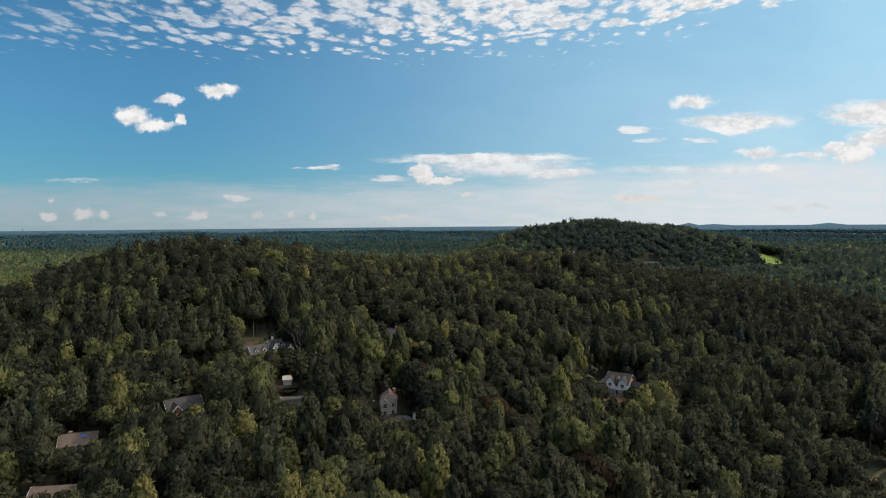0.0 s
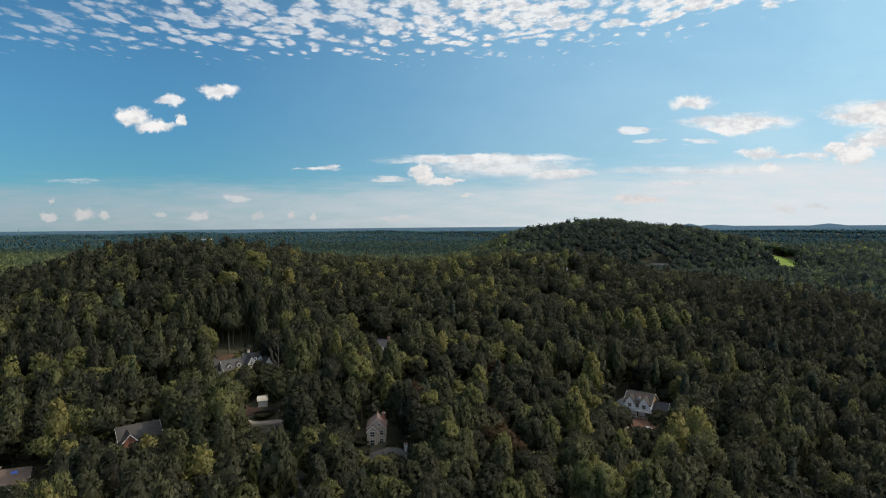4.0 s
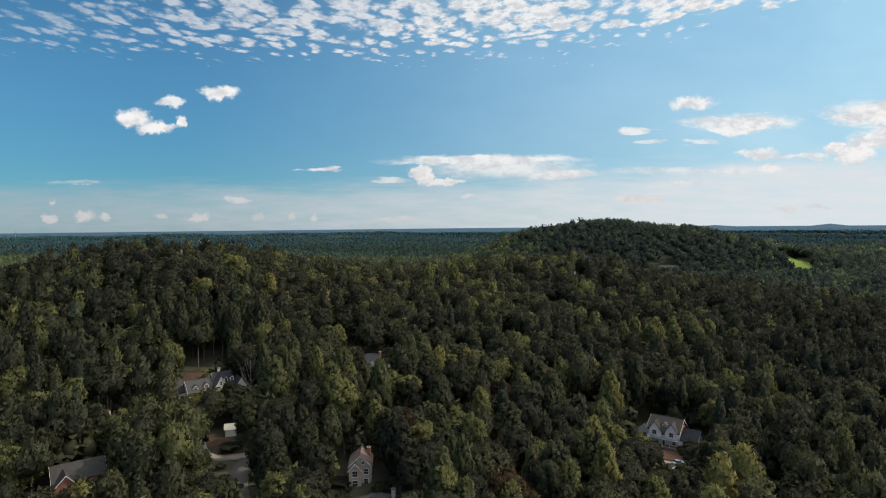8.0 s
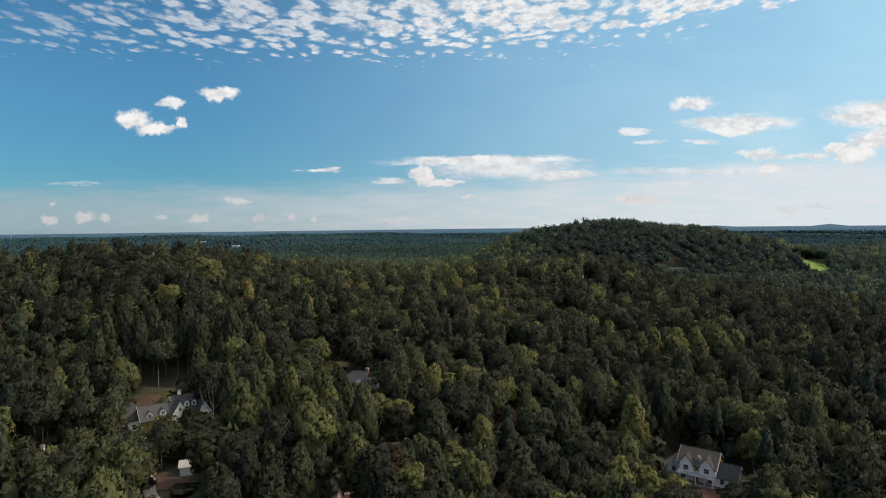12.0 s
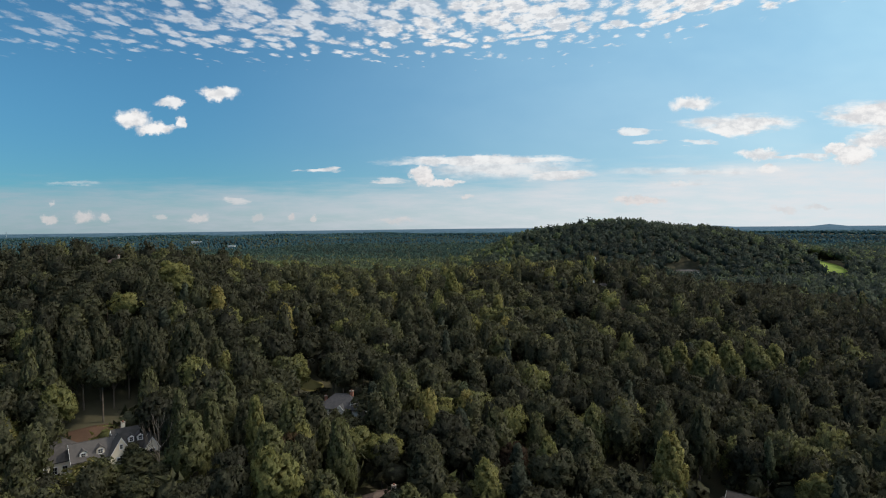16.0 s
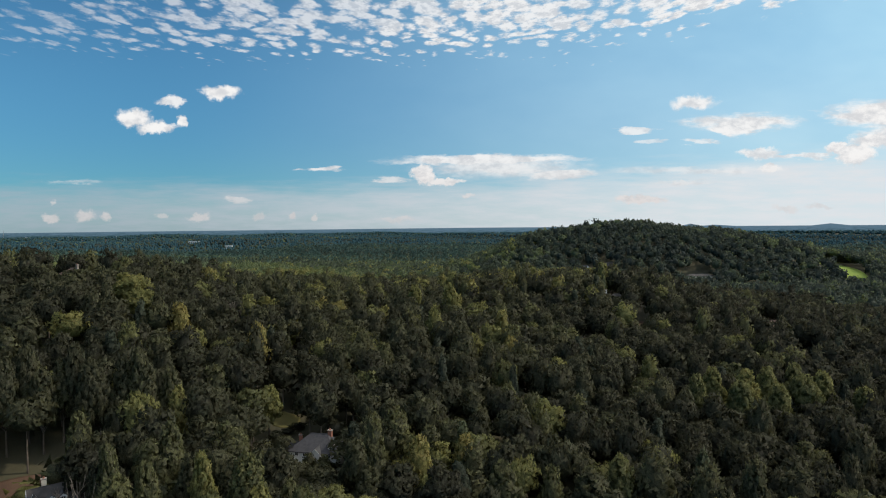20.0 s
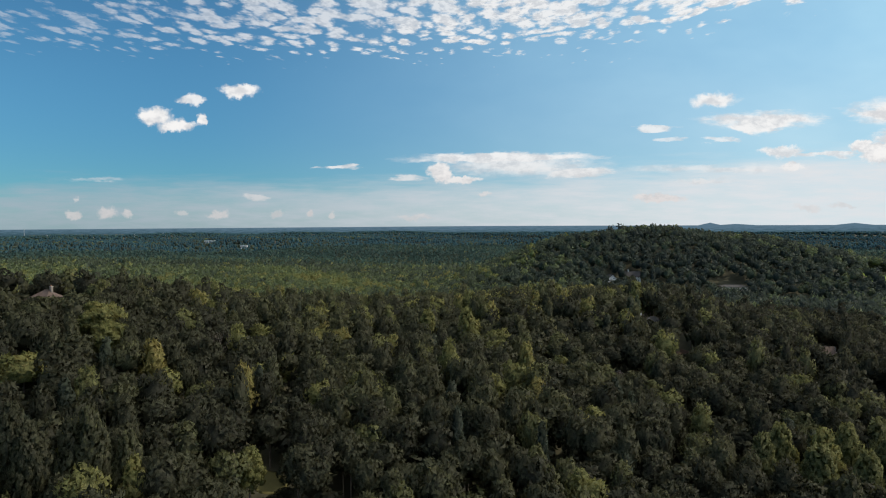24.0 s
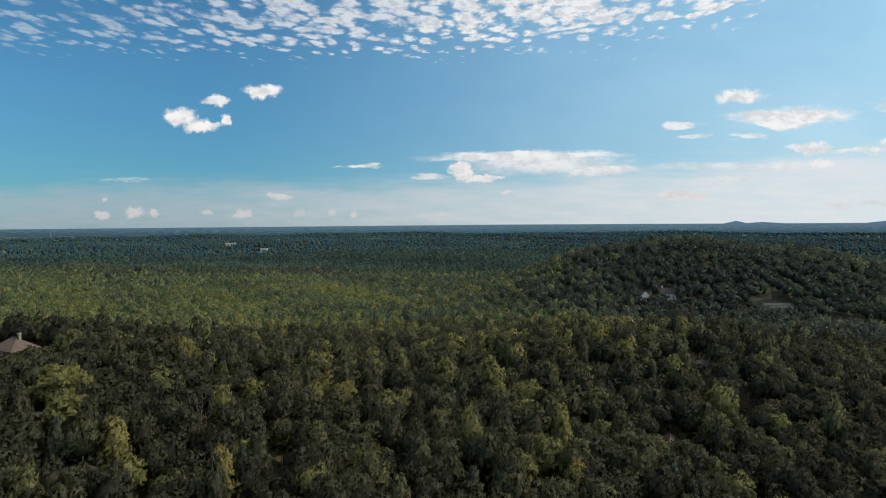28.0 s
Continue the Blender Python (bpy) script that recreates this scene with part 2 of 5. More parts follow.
HAZIER_PINE = ((0.0, (0.0412, 0.1019, 0.1236)), (0.5, (0.0627, 0.1422, 0.1628)), (1.0, (0.098, 0.1863, 0.1667)))
HAZY_LEAF = ((0.0, (0.0521, 0.0672, 0.0588)), (0.4, (0.0941, 0.1193, 0.0773)), (0.64, (0.1540, 0.1900, 0.0880)), (0.86, (0.2180, 0.2400, 0.0860)), (1.0, (0.2300, 0.2150, 0.0780)))
RUSSET = ((0.0, (0.036, 0.024, 0.0176)), (1.0, (0.08, 0.056, 0.028)))
leaf_mat, near_leaf_mat = foliage("broadleaf_leaves", BROADLEAF, 0.7), foliage("near_broadleaf_leaves", BROADLEAF, 0.8)
pine_mat, near_pine_mat = foliage("pine_needles", PINE, 0.7), foliage("near_pine_needles", PINE, 0.8)
hazy_leaf_mat = foliage("hazy_broadleaf_leaves", HAZY_LEAF, 0.6)
hazy_pine_mat = foliage("hazy_pine_needles", HAZY_PINE, 0.7)
hazier_pine_mat = foliage("hazier_pine_needles", HAZIER_PINE, 0.5)
russet_mat = foliage("russet_leaves", RUSSET, 1.0)
bark_mat = plain("bark", (0.10, 0.085, 0.07), (0.20, 0.17, 0.14), 3.0, 0.9, bump=0.5)
pale_bark_mat = plain("pale_bark", (0.26, 0.24, 0.21), (0.42, 0.40, 0.36), 3.0, 0.9, bump=0.4)
litter_mat = plain("leaf_litter", (0.045, 0.045, 0.028), (0.080, 0.076, 0.046), 0.6, 0.95, bump=0.3)
clay_mat = plain("red_clay", (0.105, 0.056, 0.038), (0.17, 0.092, 0.06), 0.8, 0.95, bump=0.3)
straw_mat = plain("pine_straw", (0.075, 0.046, 0.033), (0.125, 0.078, 0.052), 0.8, 0.95, bump=0.3)
grass_mat = plain("mown_grass", (0.050, 0.062, 0.026), (0.088, 0.095, 0.040), 0.5, 0.95, bump=0.2)
dry_grass_mat = plain("dry_grass", (0.12, 0.11, 0.04), (0.19, 0.17, 0.06), 0.5, 0.95, bump=0.2)
meadow_mat = plain("meadow_grass", (0.15, 0.23, 0.035), (0.21, 0.29, 0.05), 0.2, 0.95, bump=0.2)
dry_mat = plain("dry_field", (0.17, 0.14, 0.07), (0.27, 0.21, 0.11), 0.4, 0.95)
asphalt_mat = plain("asphalt", (0.05, 0.05, 0.052), (0.085, 0.083, 0.08), 1.5, 0.9)
concrete_mat = plain("concrete", (0.25, 0.205, 0.17), (0.35, 0.30, 0.25), 1.2, 0.85)
aged_mat = plain("aged_asphalt", (0.13, 0.115, 0.10), (0.21, 0.185, 0.165), 1.2, 0.9)
line_mat = plain("road_paint", (0.6, 0.6, 0.58), (0.75, 0.75, 0.72), 2, 0.7)
white_mat = plain("white_siding", (0.66, 0.66, 0.65), (0.80, 0.80, 0.78), 1.5, 0.65)
cream_mat = plain("cream_stucco", (0.74, 0.67, 0.54), (0.84, 0.78, 0.66), 1.5, 0.85, bump=0.1)
tan_mat = plain("tan_siding", (0.42, 0.36, 0.29), (0.55, 0.48, 0.39), 1.5, 0.8)
brick_mat = plain("red_brick", (0.24, 0.10, 0.07), (0.36, 0.17, 0.12), 3.0, 0.85, bump=0.3)
stone_mat = plain("field_stone", (0.26, 0.23, 0.20), (0.44, 0.39, 0.34), 2.0, 0.9, bump=0.5)
wrap_mat = plain("house_wrap", (0.82, 0.84, 0.85), (0.90, 0.91, 0.91), 1.0, 0.5)
osb_mat = plain("raw_sheathing", (0.48, 0.27, 0.12), (0.62, 0.37, 0.18), 2.5, 0.85)
slate_mat = plain("grey_shingles", (0.054, 0.050, 0.048), (0.092, 0.086, 0.082), 4.0, 0.85, bump=0.4)
brown_roof_mat = plain("brown_shingles", (0.11, 0.080, 0.065), (0.18, 0.135, 0.11), 4.0, 0.85, bump=0.4)
taupe_roof_mat = plain("taupe_shingles", (0.052, 0.044, 0.039), (0.088, 0.075, 0.066), 4.0, 0.85, bump=0.4)
pale_roof_mat = plain("pale_metal_roof", (0.50, 0.46, 0.39), (0.62, 0.58, 0.50), 2.0, 0.6)
pink_roof_mat = plain("weathered_rose_shingles", (0.20, 0.135, 0.115), (0.30, 0.205, 0.175), 4.0, 0.85, bump=0.4)
dark_roof_mat = plain("charcoal_shingles", (0.045, 0.045, 0.05), (0.085, 0.085, 0.09), 4.0, 0.85, bump=0.4)
trim_mat = plain("white_trim", (0.70, 0.70, 0.68), (0.80, 0.80, 0.78), 2.0, 0.6)
door_mat = plain("dark_door", (0.06, 0.04, 0.03), (0.10, 0.07, 0.05), 2.0, 0.5)
metal_mat = plain("galvanised_steel", (0.45, 0.46, 0.47), (0.6, 0.6, 0.6), 2.0, 0.4, metal=0.8)
tarp_mat = plain("blue_tarpaulin", (0.04, 0.10, 0.42), (0.08, 0.18, 0.60), 2.0, 0.5)
car_dark_mat = plain("dark_car_paint", (0.03, 0.03, 0.035), (0.06, 0.06, 0.07), 1.0, 0.25, spec=0.5)
car_white_mat = plain("white_car_paint", (0.7, 0.7, 0.7), (0.8, 0.8, 0.8), 1.0, 0.25, spec=0.5)
rubber_mat = plain("rubber", (0.02, 0.02, 0.02), (0.04, 0.04, 0.04), 3.0, 0.9)
glass_mat, G = material("window_glass")
finish(G, G.add("ShaderNodeBsdfPrincipled", None, Base_Color=(0.03, 0.035, 0.04, 1), Roughness=0.06, Specular_IOR_Level=0.6).outputs[0])


# ================= ground =================
HILLS = [
    (-185, 440, 110, 95, 38.3),
    (-140, 380, 70, 60, 9.3),
    (20, 530, 130, 80, 20.2),
    (90, 570, 90, 80, 15.7),
    (200, 985, 100, 110, 13.7),
    (210, 985, 200, 150, 51.9),
    (340, 985, 110, 130, 4.1),
    (450, 930, 180, 170, 9.7),
    (-60, 340, 130, 90, 6.9),
    (-260, 390, 110, 110, 8.5),
    (180, 440, 110, 90, 9.8),
    (80, 305, 90, 80, -4.3),
]
SHOULDERS = [
    (150, 540, 150, 90, -2.7),
    (-120, 540, 110, 90, 14.5),
    (500, 600, 300, 250, 14.5),
    (-45, 265, 80, 60, 1.8),
    (10, 425, 60, 55, 11.7),
    (0, 650, 220, 110, 13.7),
    (220, 810, 140, 60, -12.4),
    (170, 120, 200, 140, -7.4),
    (-170, 160, 120, 100, -7.5),
    (800, 1150, 400, 400, 19.3),
    (-350, 450, 120, 120, 10.2),
    (200, 1200, 200, 120, 7.9),
    (80, 985, 70, 110, 15.0),
    (365, 990, 90, 120, 8.0),
    (400, 790, 110, 60, -13.0),
    (600, 820, 160, 90, -8.0),
    (272, 985, 60, 100, -5.0),
    (-120, 445, 60, 60, 4.0),
    (-235, 425, 60, 60, 5.0),
]
BASE = 10.9


def ground(x, y):
    """Height of the ground; takes arrays."""
    x, y = np.asarray(x, float), np.asarray(y, float)
    z = np.full(np.broadcast(x, y).shape, BASE)
    for a, b, sx, sy, h in HILLS + SHOULDERS:
        z = z + h * np.exp(-(((x - a) / sx) ** 2) - ((y - b) / sy) ** 2)
    r = np.hypot(x, y - 100)
    s = np.clip((r - 1400) / 3300, 0, 1)
    z = z + 10 * s * s * (3 - 2 * s)
    z = z + 7 * np.clip((r - 900) / 900, 0, 1) * (np.sin(x / 310 + 1.3) * np.sin(y / 270) + 0.6 * np.sin(x / 143 + y / 190))
    return z


def arrays_mesh(name, verts, faces, mat, smooth=False, tint=None, normals=None):
    """A mesh from arrays; all faces have the same number of corners."""
    me = bpy.data.meshes.new(name)
    n, k = faces.shape
    me.vertices.add(len(verts))
    me.vertices.foreach_set("co", np.ascontiguousarray(verts, np.float32).ravel())
    me.loops.add(n * k)
    me.loops.foreach_set("vertex_index", np.ascontiguousarray(faces, np.int32).ravel())
    me.polygons.add(n)
    me.polygons.foreach_set("loop_start", np.arange(0, n * k, k, dtype=np.int32))
    if smooth:
        me.polygons.foreach_set("use_smooth", np.ones(n, bool))
    me.update(calc_edges=True)
    if tint is not None:
        me.attributes.new("tint", "FLOAT", "POINT").data.foreach_set("value", np.ascontiguousarray(tint, np.float32))
    if normals is not None:
        me.attributes.new("custom_normal", "FLOAT_VECTOR", "POINT").data.foreach_set("vector", np.ascontiguousarray(normals, np.float32).ravel())
    if mat:
        me.materials.append(mat)
    return me


def grid_faces(nx, ny):
    i = np.arange((ny - 1) * nx).reshape(ny - 1, nx)[:, :-1].ravel()
    return np.stack([i, i + 1, i + 1 + nx, i + nx], 1)


def stretch(n, reach, bend):
    s = np.linspace(-1, 1, n)
    return reach * np.sinh(s * bend) / np.sinh(bend)


gx = stretch(181, 4900, 4.4)
gy = np.concatenate([100 + stretch(241, 4800, 4.4)[:60] * 0.35, np.linspace(100 - 0.35 * 380, 1300, 200)[1:], 1300 + (np.linspace(0, 1, 60)[1:] ** 1.6) * 3500])
gy = np.unique(np.round(gy, 2))
X, Y = np.meshgrid(gx, gy)
me = arrays_mesh("ground", np.stack([X, Y, ground(X, Y)], -1).reshape(-1, 3), grid_faces(len(gx), len(gy)), litter_mat, True)
tagged(new("ground", me), "brown leaf-littered woodland floor over rolling hills", "ground", kind="structure")


def part(name, bm, mat, parent=None, label=""):
    """Links a bmesh as one mesh object, under a thing or a part if given."""
    me = bpy.data.meshes.new(name)
    bm.normal_update()
    bm.to_mesh(me)
    bm.free()
    me.materials.append(mat)
    ob = new(name, me)
    if parent:
        ob.parent = parent
    if label:
        ob["label"] = label
    return ob


def empty(name, x, y, z, rz, label, category, group=""):
    ob = new(name)
    ob.matrix_world = pose(x, y, z, 0, 0, rz)
    return tagged(ob, label, category, group)


LOW = [(96, 510, -0.32, -0.95, 5, 3.5), (-75, 264, 0.27, -0.96, 7, 2.5), (-83, 272, 0.28, -0.96, 5, 2.5), (140, 204, -0.54, -0.84, 9, 3.0), (68, 281, -0.23, -0.97, 7, 2.5), (-95, 303, 0.48, -0.88, 3.2, 6.6),
       (-62, 374, 0.28, -0.96, 8, 1.0), (-32, 252, 0.16, -0.99, 11.0, 1.5), (316, 806, -0.48, -0.88, 13, 3.0), (318, 776, -0.50, -0.86, 6, 2.5), (159, 866, -0.24, -0.97, 8, 9.0)]        # x, y, toward x, y, half width, height: lines of lower trees before the houses
CLEAR = [(72, 288, 9, 12, 8), (418, 850, 12, 24, -15)]      # open spots without trees: x, y, half sizes, turn in degrees


def sheet_patch(name, x, y, rx, ry, rz, mat, label, category, lift=0.2, ragged=0.18, power=2.0, clear=True, seed=1):
    """An uneven patch of another surface, laid over the ground, with a thin edge that goes into it."""
    rng = np.random.default_rng(seed)
    na, nr = 40, 8
    ang = np.linspace(0, 2 * math.pi, na, endpoint=False)
    rag = 1 + ragged * sum(np.sin(ang * k + rng.uniform(0, 6.3)) / k for k in (2, 3, 5, 7))
    sq = (np.abs(np.cos(ang)) ** power + np.abs(np.sin(ang)) ** power) ** (-1 / power)
    c, s = math.cos(radians(rz)), math.sin(radians(rz))
    rows = []
    for f in np.linspace(0.02, 1, nr):
        px, py = rx * f * np.cos(ang) * sq * rag, ry * f * np.sin(ang) * sq * rag
        wx, wy = x + px * c - py * s, y + px * s + py * c
        rows.append(np.stack([wx, wy, ground(wx, wy) + lift], -1))
    rows.append(rows[-1] - (0, 0, lift + 0.6))
    vs = np.concatenate(rows)
    fs = []
    for r in range(nr):
        for a in range(na):
            b = (a + 1) % na
            fs.append((r * na + a, r * na + b, (r + 1) * na + b, (r + 1) * na + a))
    fs = np.array(fs)[:, ::-1]
    me = arrays_mesh(name, vs, fs, mat, False)
    if clear:
        CLEAR.append((x, y, rx * 1.02, ry * 1.02, rz))
    return tagged(new(name, me), label, category, kind="structure")


def ribbon(name, points, width, mat, label, category="road", lift=0.25, clear=True, edge=None):
    """A road along a few points, smoothed, draped over the ground; its edges go down into it."""
    P = np.array(points, float)
    for _ in range(3):
        Q = [P[0]]
        for a, b in zip(P[:-1], P[1:]):
            Q += [0.75 * a + 0.25 * b, 0.25 * a + 0.75 * b]
        P = np.array(Q + [P[-1]])
    T = np.gradient(P, axis=0)
    T /= np.linalg.norm(T, axis=1)[:, None]
    Nn = np.stack([-T[:, 1], T[:, 0]], 1)
    off = np.array([-0.5, -0.5, 0.5, 0.5]) * width
    zz = np.array([-0.6, lift, lift, -0.6])
    vs = []
    for p, n in zip(P, Nn):
        h = float(np.max(ground(p[0] + off * n[0], p[1] + off * n[1])))
        for o, dz_ in zip(off, zz):
            vs.append((p[0] + o * n[0], p[1] + o * n[1], h + dz_))
    fs = [(i * 4 + k, i * 4 + k + 1, i * 4 + k + 5, i * 4 + k + 4) for i in range(len(P) - 1) for k in range(3)]
    ob = tagged(new(name, arrays_mesh(name, np.array(vs), np.array(fs)[:, ::-1], mat)), label, category, kind="structure")
    if clear:
        for p in P[::2]:
            CLEAR.append((p[0], p[1], width * 0.62, width * 0.62, 0))
    return ob


sheet_patch("meadow", 433, 893, 21, 40, -15, meadow_mat, "bright green mown meadow between dark woods", "meadow", 0.3, 0.08, 2.6, seed=3)
sheet_patch("lawn", 142, 208, 12, 10, 20, grass_mat, "dull green lawn beside a dirt bank", "lawn", 0.2, 0.15, seed=4)
sheet_patch("bare_clay", 130, 210, 7, 8, 30, clay_mat, "bare reddish-brown clay bank beside the lawn", "bare soil", 0.45, 0.2, seed=5)
sheet_patch("yard", -113, 325, 17, 6, 25, straw_mat, "reddish pine-straw yard behind the stone manor", "yard", 0.2, 0.15, seed=6)
sheet_patch("back_lawn", -62, 377, 6, 5, 0, dry_grass_mat, "small yellowish-green lawn among tall trees", "lawn", 0.2, 0.15, seed=7)
sheet_patch("dirt_yard", 77, 293, 13, 6, 8, clay_mat, "red dirt building yard before the unfinished house", "yard", 0.2, 0.2, seed=8)
sheet_patch("gravel_drive", 69, 279, 6, 8, 8, concrete_mat, "pale gravel drive leading to the unfinished house", "driveway", 0.3, 0.15, seed=9)
sheet_patch("front_yard", -90, 279, 9, 4, -15, straw_mat, "brown pine-straw front yard beside the street", "yard", 0.2, 0.2, seed=10)
sheet_patch("tan_yard", 96, 514, 6, 4, 0, straw_mat, "reddish bare yard among dark trees", "yard", 0.2, 0.2, seed=11)
sheet_patch("car_park", 252, 838, 26, 9, -12, asphalt_mat, "grey asphalt car park among trees", "car park", 0.3, 0.08, 4, seed=12)
sheet_patch("car_park", 300, 812, 24, 9, -10, asphalt_mat, "grey asphalt car park with parked cars", "car park", 0.3, 0.08, 4, seed=13)
sheet_patch("field", -690, 1300, 40, 26, 10, dry_mat, "brown open field ringed by sunlit yellowish woods", "field", 0.5, 0.15, seed=14)
sheet_patch("clearing", 40, 742, 26, 7, 0, grass_mat, "narrow grassy clearing at the foot of the hill", "clearing", 0.4, 0.2, seed=15)
ribbon("road", ((-40, 120), (-47, 170), (-46, 200), (-58, 228), (-71, 250), (-74, 266), (-66, 285), (-62, 300)), 6.5, aged_mat, "grey asphalt street winding between wooded lots")
ribbon("driveway", ((-71, 270.5), (-78, 269), (-86, 268), (-92, 274), (-98, 287)), 3.4, concrete_mat, "pinkish concrete driveway off the street", "driveway", 0.35)
ribbon("road", ((150, 440), (153, 470), (157, 495), (168, 520), (190, 548)), 6.5, asphalt_mat, "grey asphalt road with a white edge line")
ribbon("road_line", ((151.5, 440), (154.5, 470), (158.5, 494), (169, 518)), 0.3, line_mat, "white painted edge line on the road", "road marking", 0.5, False)
ribbon("path", ((128, 192), (134, 202), (141, 212), (152, 219)), 1.6, dry_mat, "worn pale footpath across the lawn", "path", 0.4, False)

# ================= houses =================
def box(bm, x0, x1, y0, y1, z0, z1):
    vs = [bm.verts.new(c) for c in ((x0, y0, z0), (x1, y0, z0), (x1, y1, z0), (x0, y1, z0), (x0, y0, z1), (x1, y0, z1), (x1, y1, z1), (x0, y1, z1))]
    for f in ((3, 2, 1, 0), (4, 5, 6, 7), (0, 1, 5, 4), (1, 2, 6, 5), (2, 3, 7, 6), (3, 0, 4, 7)):
        bm.faces.new([vs[i] for i in f])
    return bm


def box_part(name, mat, parent, x0, x1, y0, y1, z0, z1, label="", bevel=0.0):
    bm = box(bmesh.new(), x0, x1, y0, y1, z0, z1)
    if bevel:
        bmesh.ops.bevel(bm, geom=bm.edges[:], offset=bevel, segments=2, affect="EDGES")
    return part(name, bm, mat, parent, label)


def prism(bm, profile, a0, a1, axis, at=(0, 0)):
    """A closed outline in (across, z), drawn out from a0 to a1 along the axis."""
    ends = []
    for a in (a0, a1):
        ends.append([bm.verts.new((at[0] + a, at[1] + s, z) if axis == "x" else (at[0] - s, at[1] + a, z)) for s, z in profile])
    n = len(profile)
    bm.faces.new(ends[0])
    bm.faces.new(ends[1][::-1])
    for i in range(n):
        bm.faces.new((ends[0][(i + 1) % n], ends[0][i], ends[1][i], ends[1][(i + 1) % n]))
    return bm


def recalc(bm):
    bmesh.ops.recalc_face_normals(bm, faces=bm.faces[:])
    return bm


def window(parent, x, z, w, h, at, turn, panes=2):
    """A framed window whose outer face looks along turn (degrees) from the wall point at."""
    m = Matrix.Translation((at[0], at[1], 0)) @ Matrix.Rotation(radians(turn), 4, "Z")
    t = 0.13
    bm = bmesh.new()
    box(bm, x - w / 2 - t, x + w / 2 + t, -0.14, 0.1, z + h, z + h + t * 1.5)
    box(bm, x - w / 2 - t * 1.4, x + w / 2 + t * 1.4, -0.2, 0.1, z - t * 1.3, z)
    box(bm, x - w / 2 - t, x - w / 2, -0.13, 0.1, z, z + h)
    box(bm, x + w / 2, x + w / 2 + t, -0.13, 0.1, z, z + h)
    box(bm, x - w / 2, x + w / 2, -0.1, 0.06, z + h / 2 - 0.04, z + h / 2 + 0.04)
    bm.transform(m)
    ob = part("window", bm, trim_mat, parent)
    step = w / panes
    for i in range(panes):
        x0 = x - w / 2 + i * step
        bm = box(bmesh.new(), x0 + 0.03, x0 + step - 0.03, -0.06, 0.04, z + 0.02, z + h - 0.02)
        bm.transform(m)
        part("pane", bm, glass_mat, ob)
    return ob


def gable_block(th, cx, cy, L, D, h, rise, axis, wall, roof, over=0.5, hip=False, gable_wall=None, base=2.5):
    """Walls and a pitched roof over a block L by D (L along the ridge)."""
    bm = bmesh.new()
    if hip:
        box(bm, cx - (L if axis == "x" else D) / 2, cx + (L if axis == "x" else D) / 2, cy - (D if axis == "x" else L) / 2, cy + (D if axis == "x" else L) / 2, -base, h)
    else:
        prism(bm, ((-D / 2, -base), (D / 2, -base), (D / 2, h), (0, h + rise - 0.05), (-D / 2, h)), -L / 2, L / 2, axis, (cx, cy))
    part("wall", recalc(bm), wall, th)
    if gable_wall and not hip:
        for s in (-1, 1):
            bm = bmesh.new()
            a = s * (L / 2 + 0.04)
            prism(bm, ((-D / 2 + 0.1, h), (D / 2 - 0.1, h), (0, h + rise - 0.12)), a - 0.05, a + 0.05, axis, (cx, cy))
            part("gable", recalc(bm), gable_wall, th)
    k = rise / (D / 2)
    bm = bmesh.new()
    if hip:
        o, e = over, -over * k + 0.12
        hl, hd, rl = L / 2 + o, D / 2 + o, max(L / 2 - D / 2, 0.15)
        def P(a, b, z):
            return bm.verts.new((cx + a, cy + b, z) if axis == "x" else (cx - b, cy + a, z))
        lo = [P(-hl, -hd, h + e - 0.25), P(hl, -hd, h + e - 0.25), P(hl, hd, h + e - 0.25), P(-hl, hd, h + e - 0.25)]
        up = [P(-hl, -hd, h + e), P(hl, -hd, h + e), P(hl, hd, h + e), P(-hl, hd, h + e)]
        r0, r1 = P(-rl, 0, h + rise + 0.12), P(rl, 0, h + rise + 0.12)
        bm.faces.new(lo[::-1])
        for i in range(4):
            bm.faces.new((lo[i], lo[(i + 1) % 4], up[(i + 1) % 4], up[i]))
        bm.faces.new((up[0], up[1], r1, r0))
        bm.faces.new((up[1], up[2], r1))
        bm.faces.new((up[2], up[3], r0, r1))
        bm.faces.new((up[3], up[0], r0))
    else:
        e = D / 2 + over
        prism(bm, ((-e, h - over * k + 0.04), (0, h + rise + 0.04), (e, h - over * k + 0.04), (e, h - over * k + 0.3), (0, h + rise + 0.3), (-e, h - over * k + 0.3)), -L / 2 - over, L / 2 + over, axis, (cx, cy))
    part("roof", recalc(bm), roof, th)
    bm = bmesh.new()
    ridge = (L / 2 + over) if not hip else max(L / 2 - D / 2, 0.15)
    prism(bm, ((-0.16, h + rise + 0.2), (0.16, h + rise + 0.2), (0, h + rise + 0.42)), -ridge, ridge, axis, (cx, cy))
    part("ridge_cap", recalc(bm), roof, th)
    if not hip:
        for s in (-1, 1):
            for q in (-1, 1):
                bm = bmesh.new()
                a = s * (L / 2 + over + 0.06)
                prism(bm, ((q * e, h - over * k - 0.06), (0, h + rise - 0.04), (0, h + rise + 0.32), (q * e, h - over * k + 0.28)), a - 0.04, a + 0.04, axis, (cx, cy))
                part("bargeboard", recalc(bm), trim_mat, th)


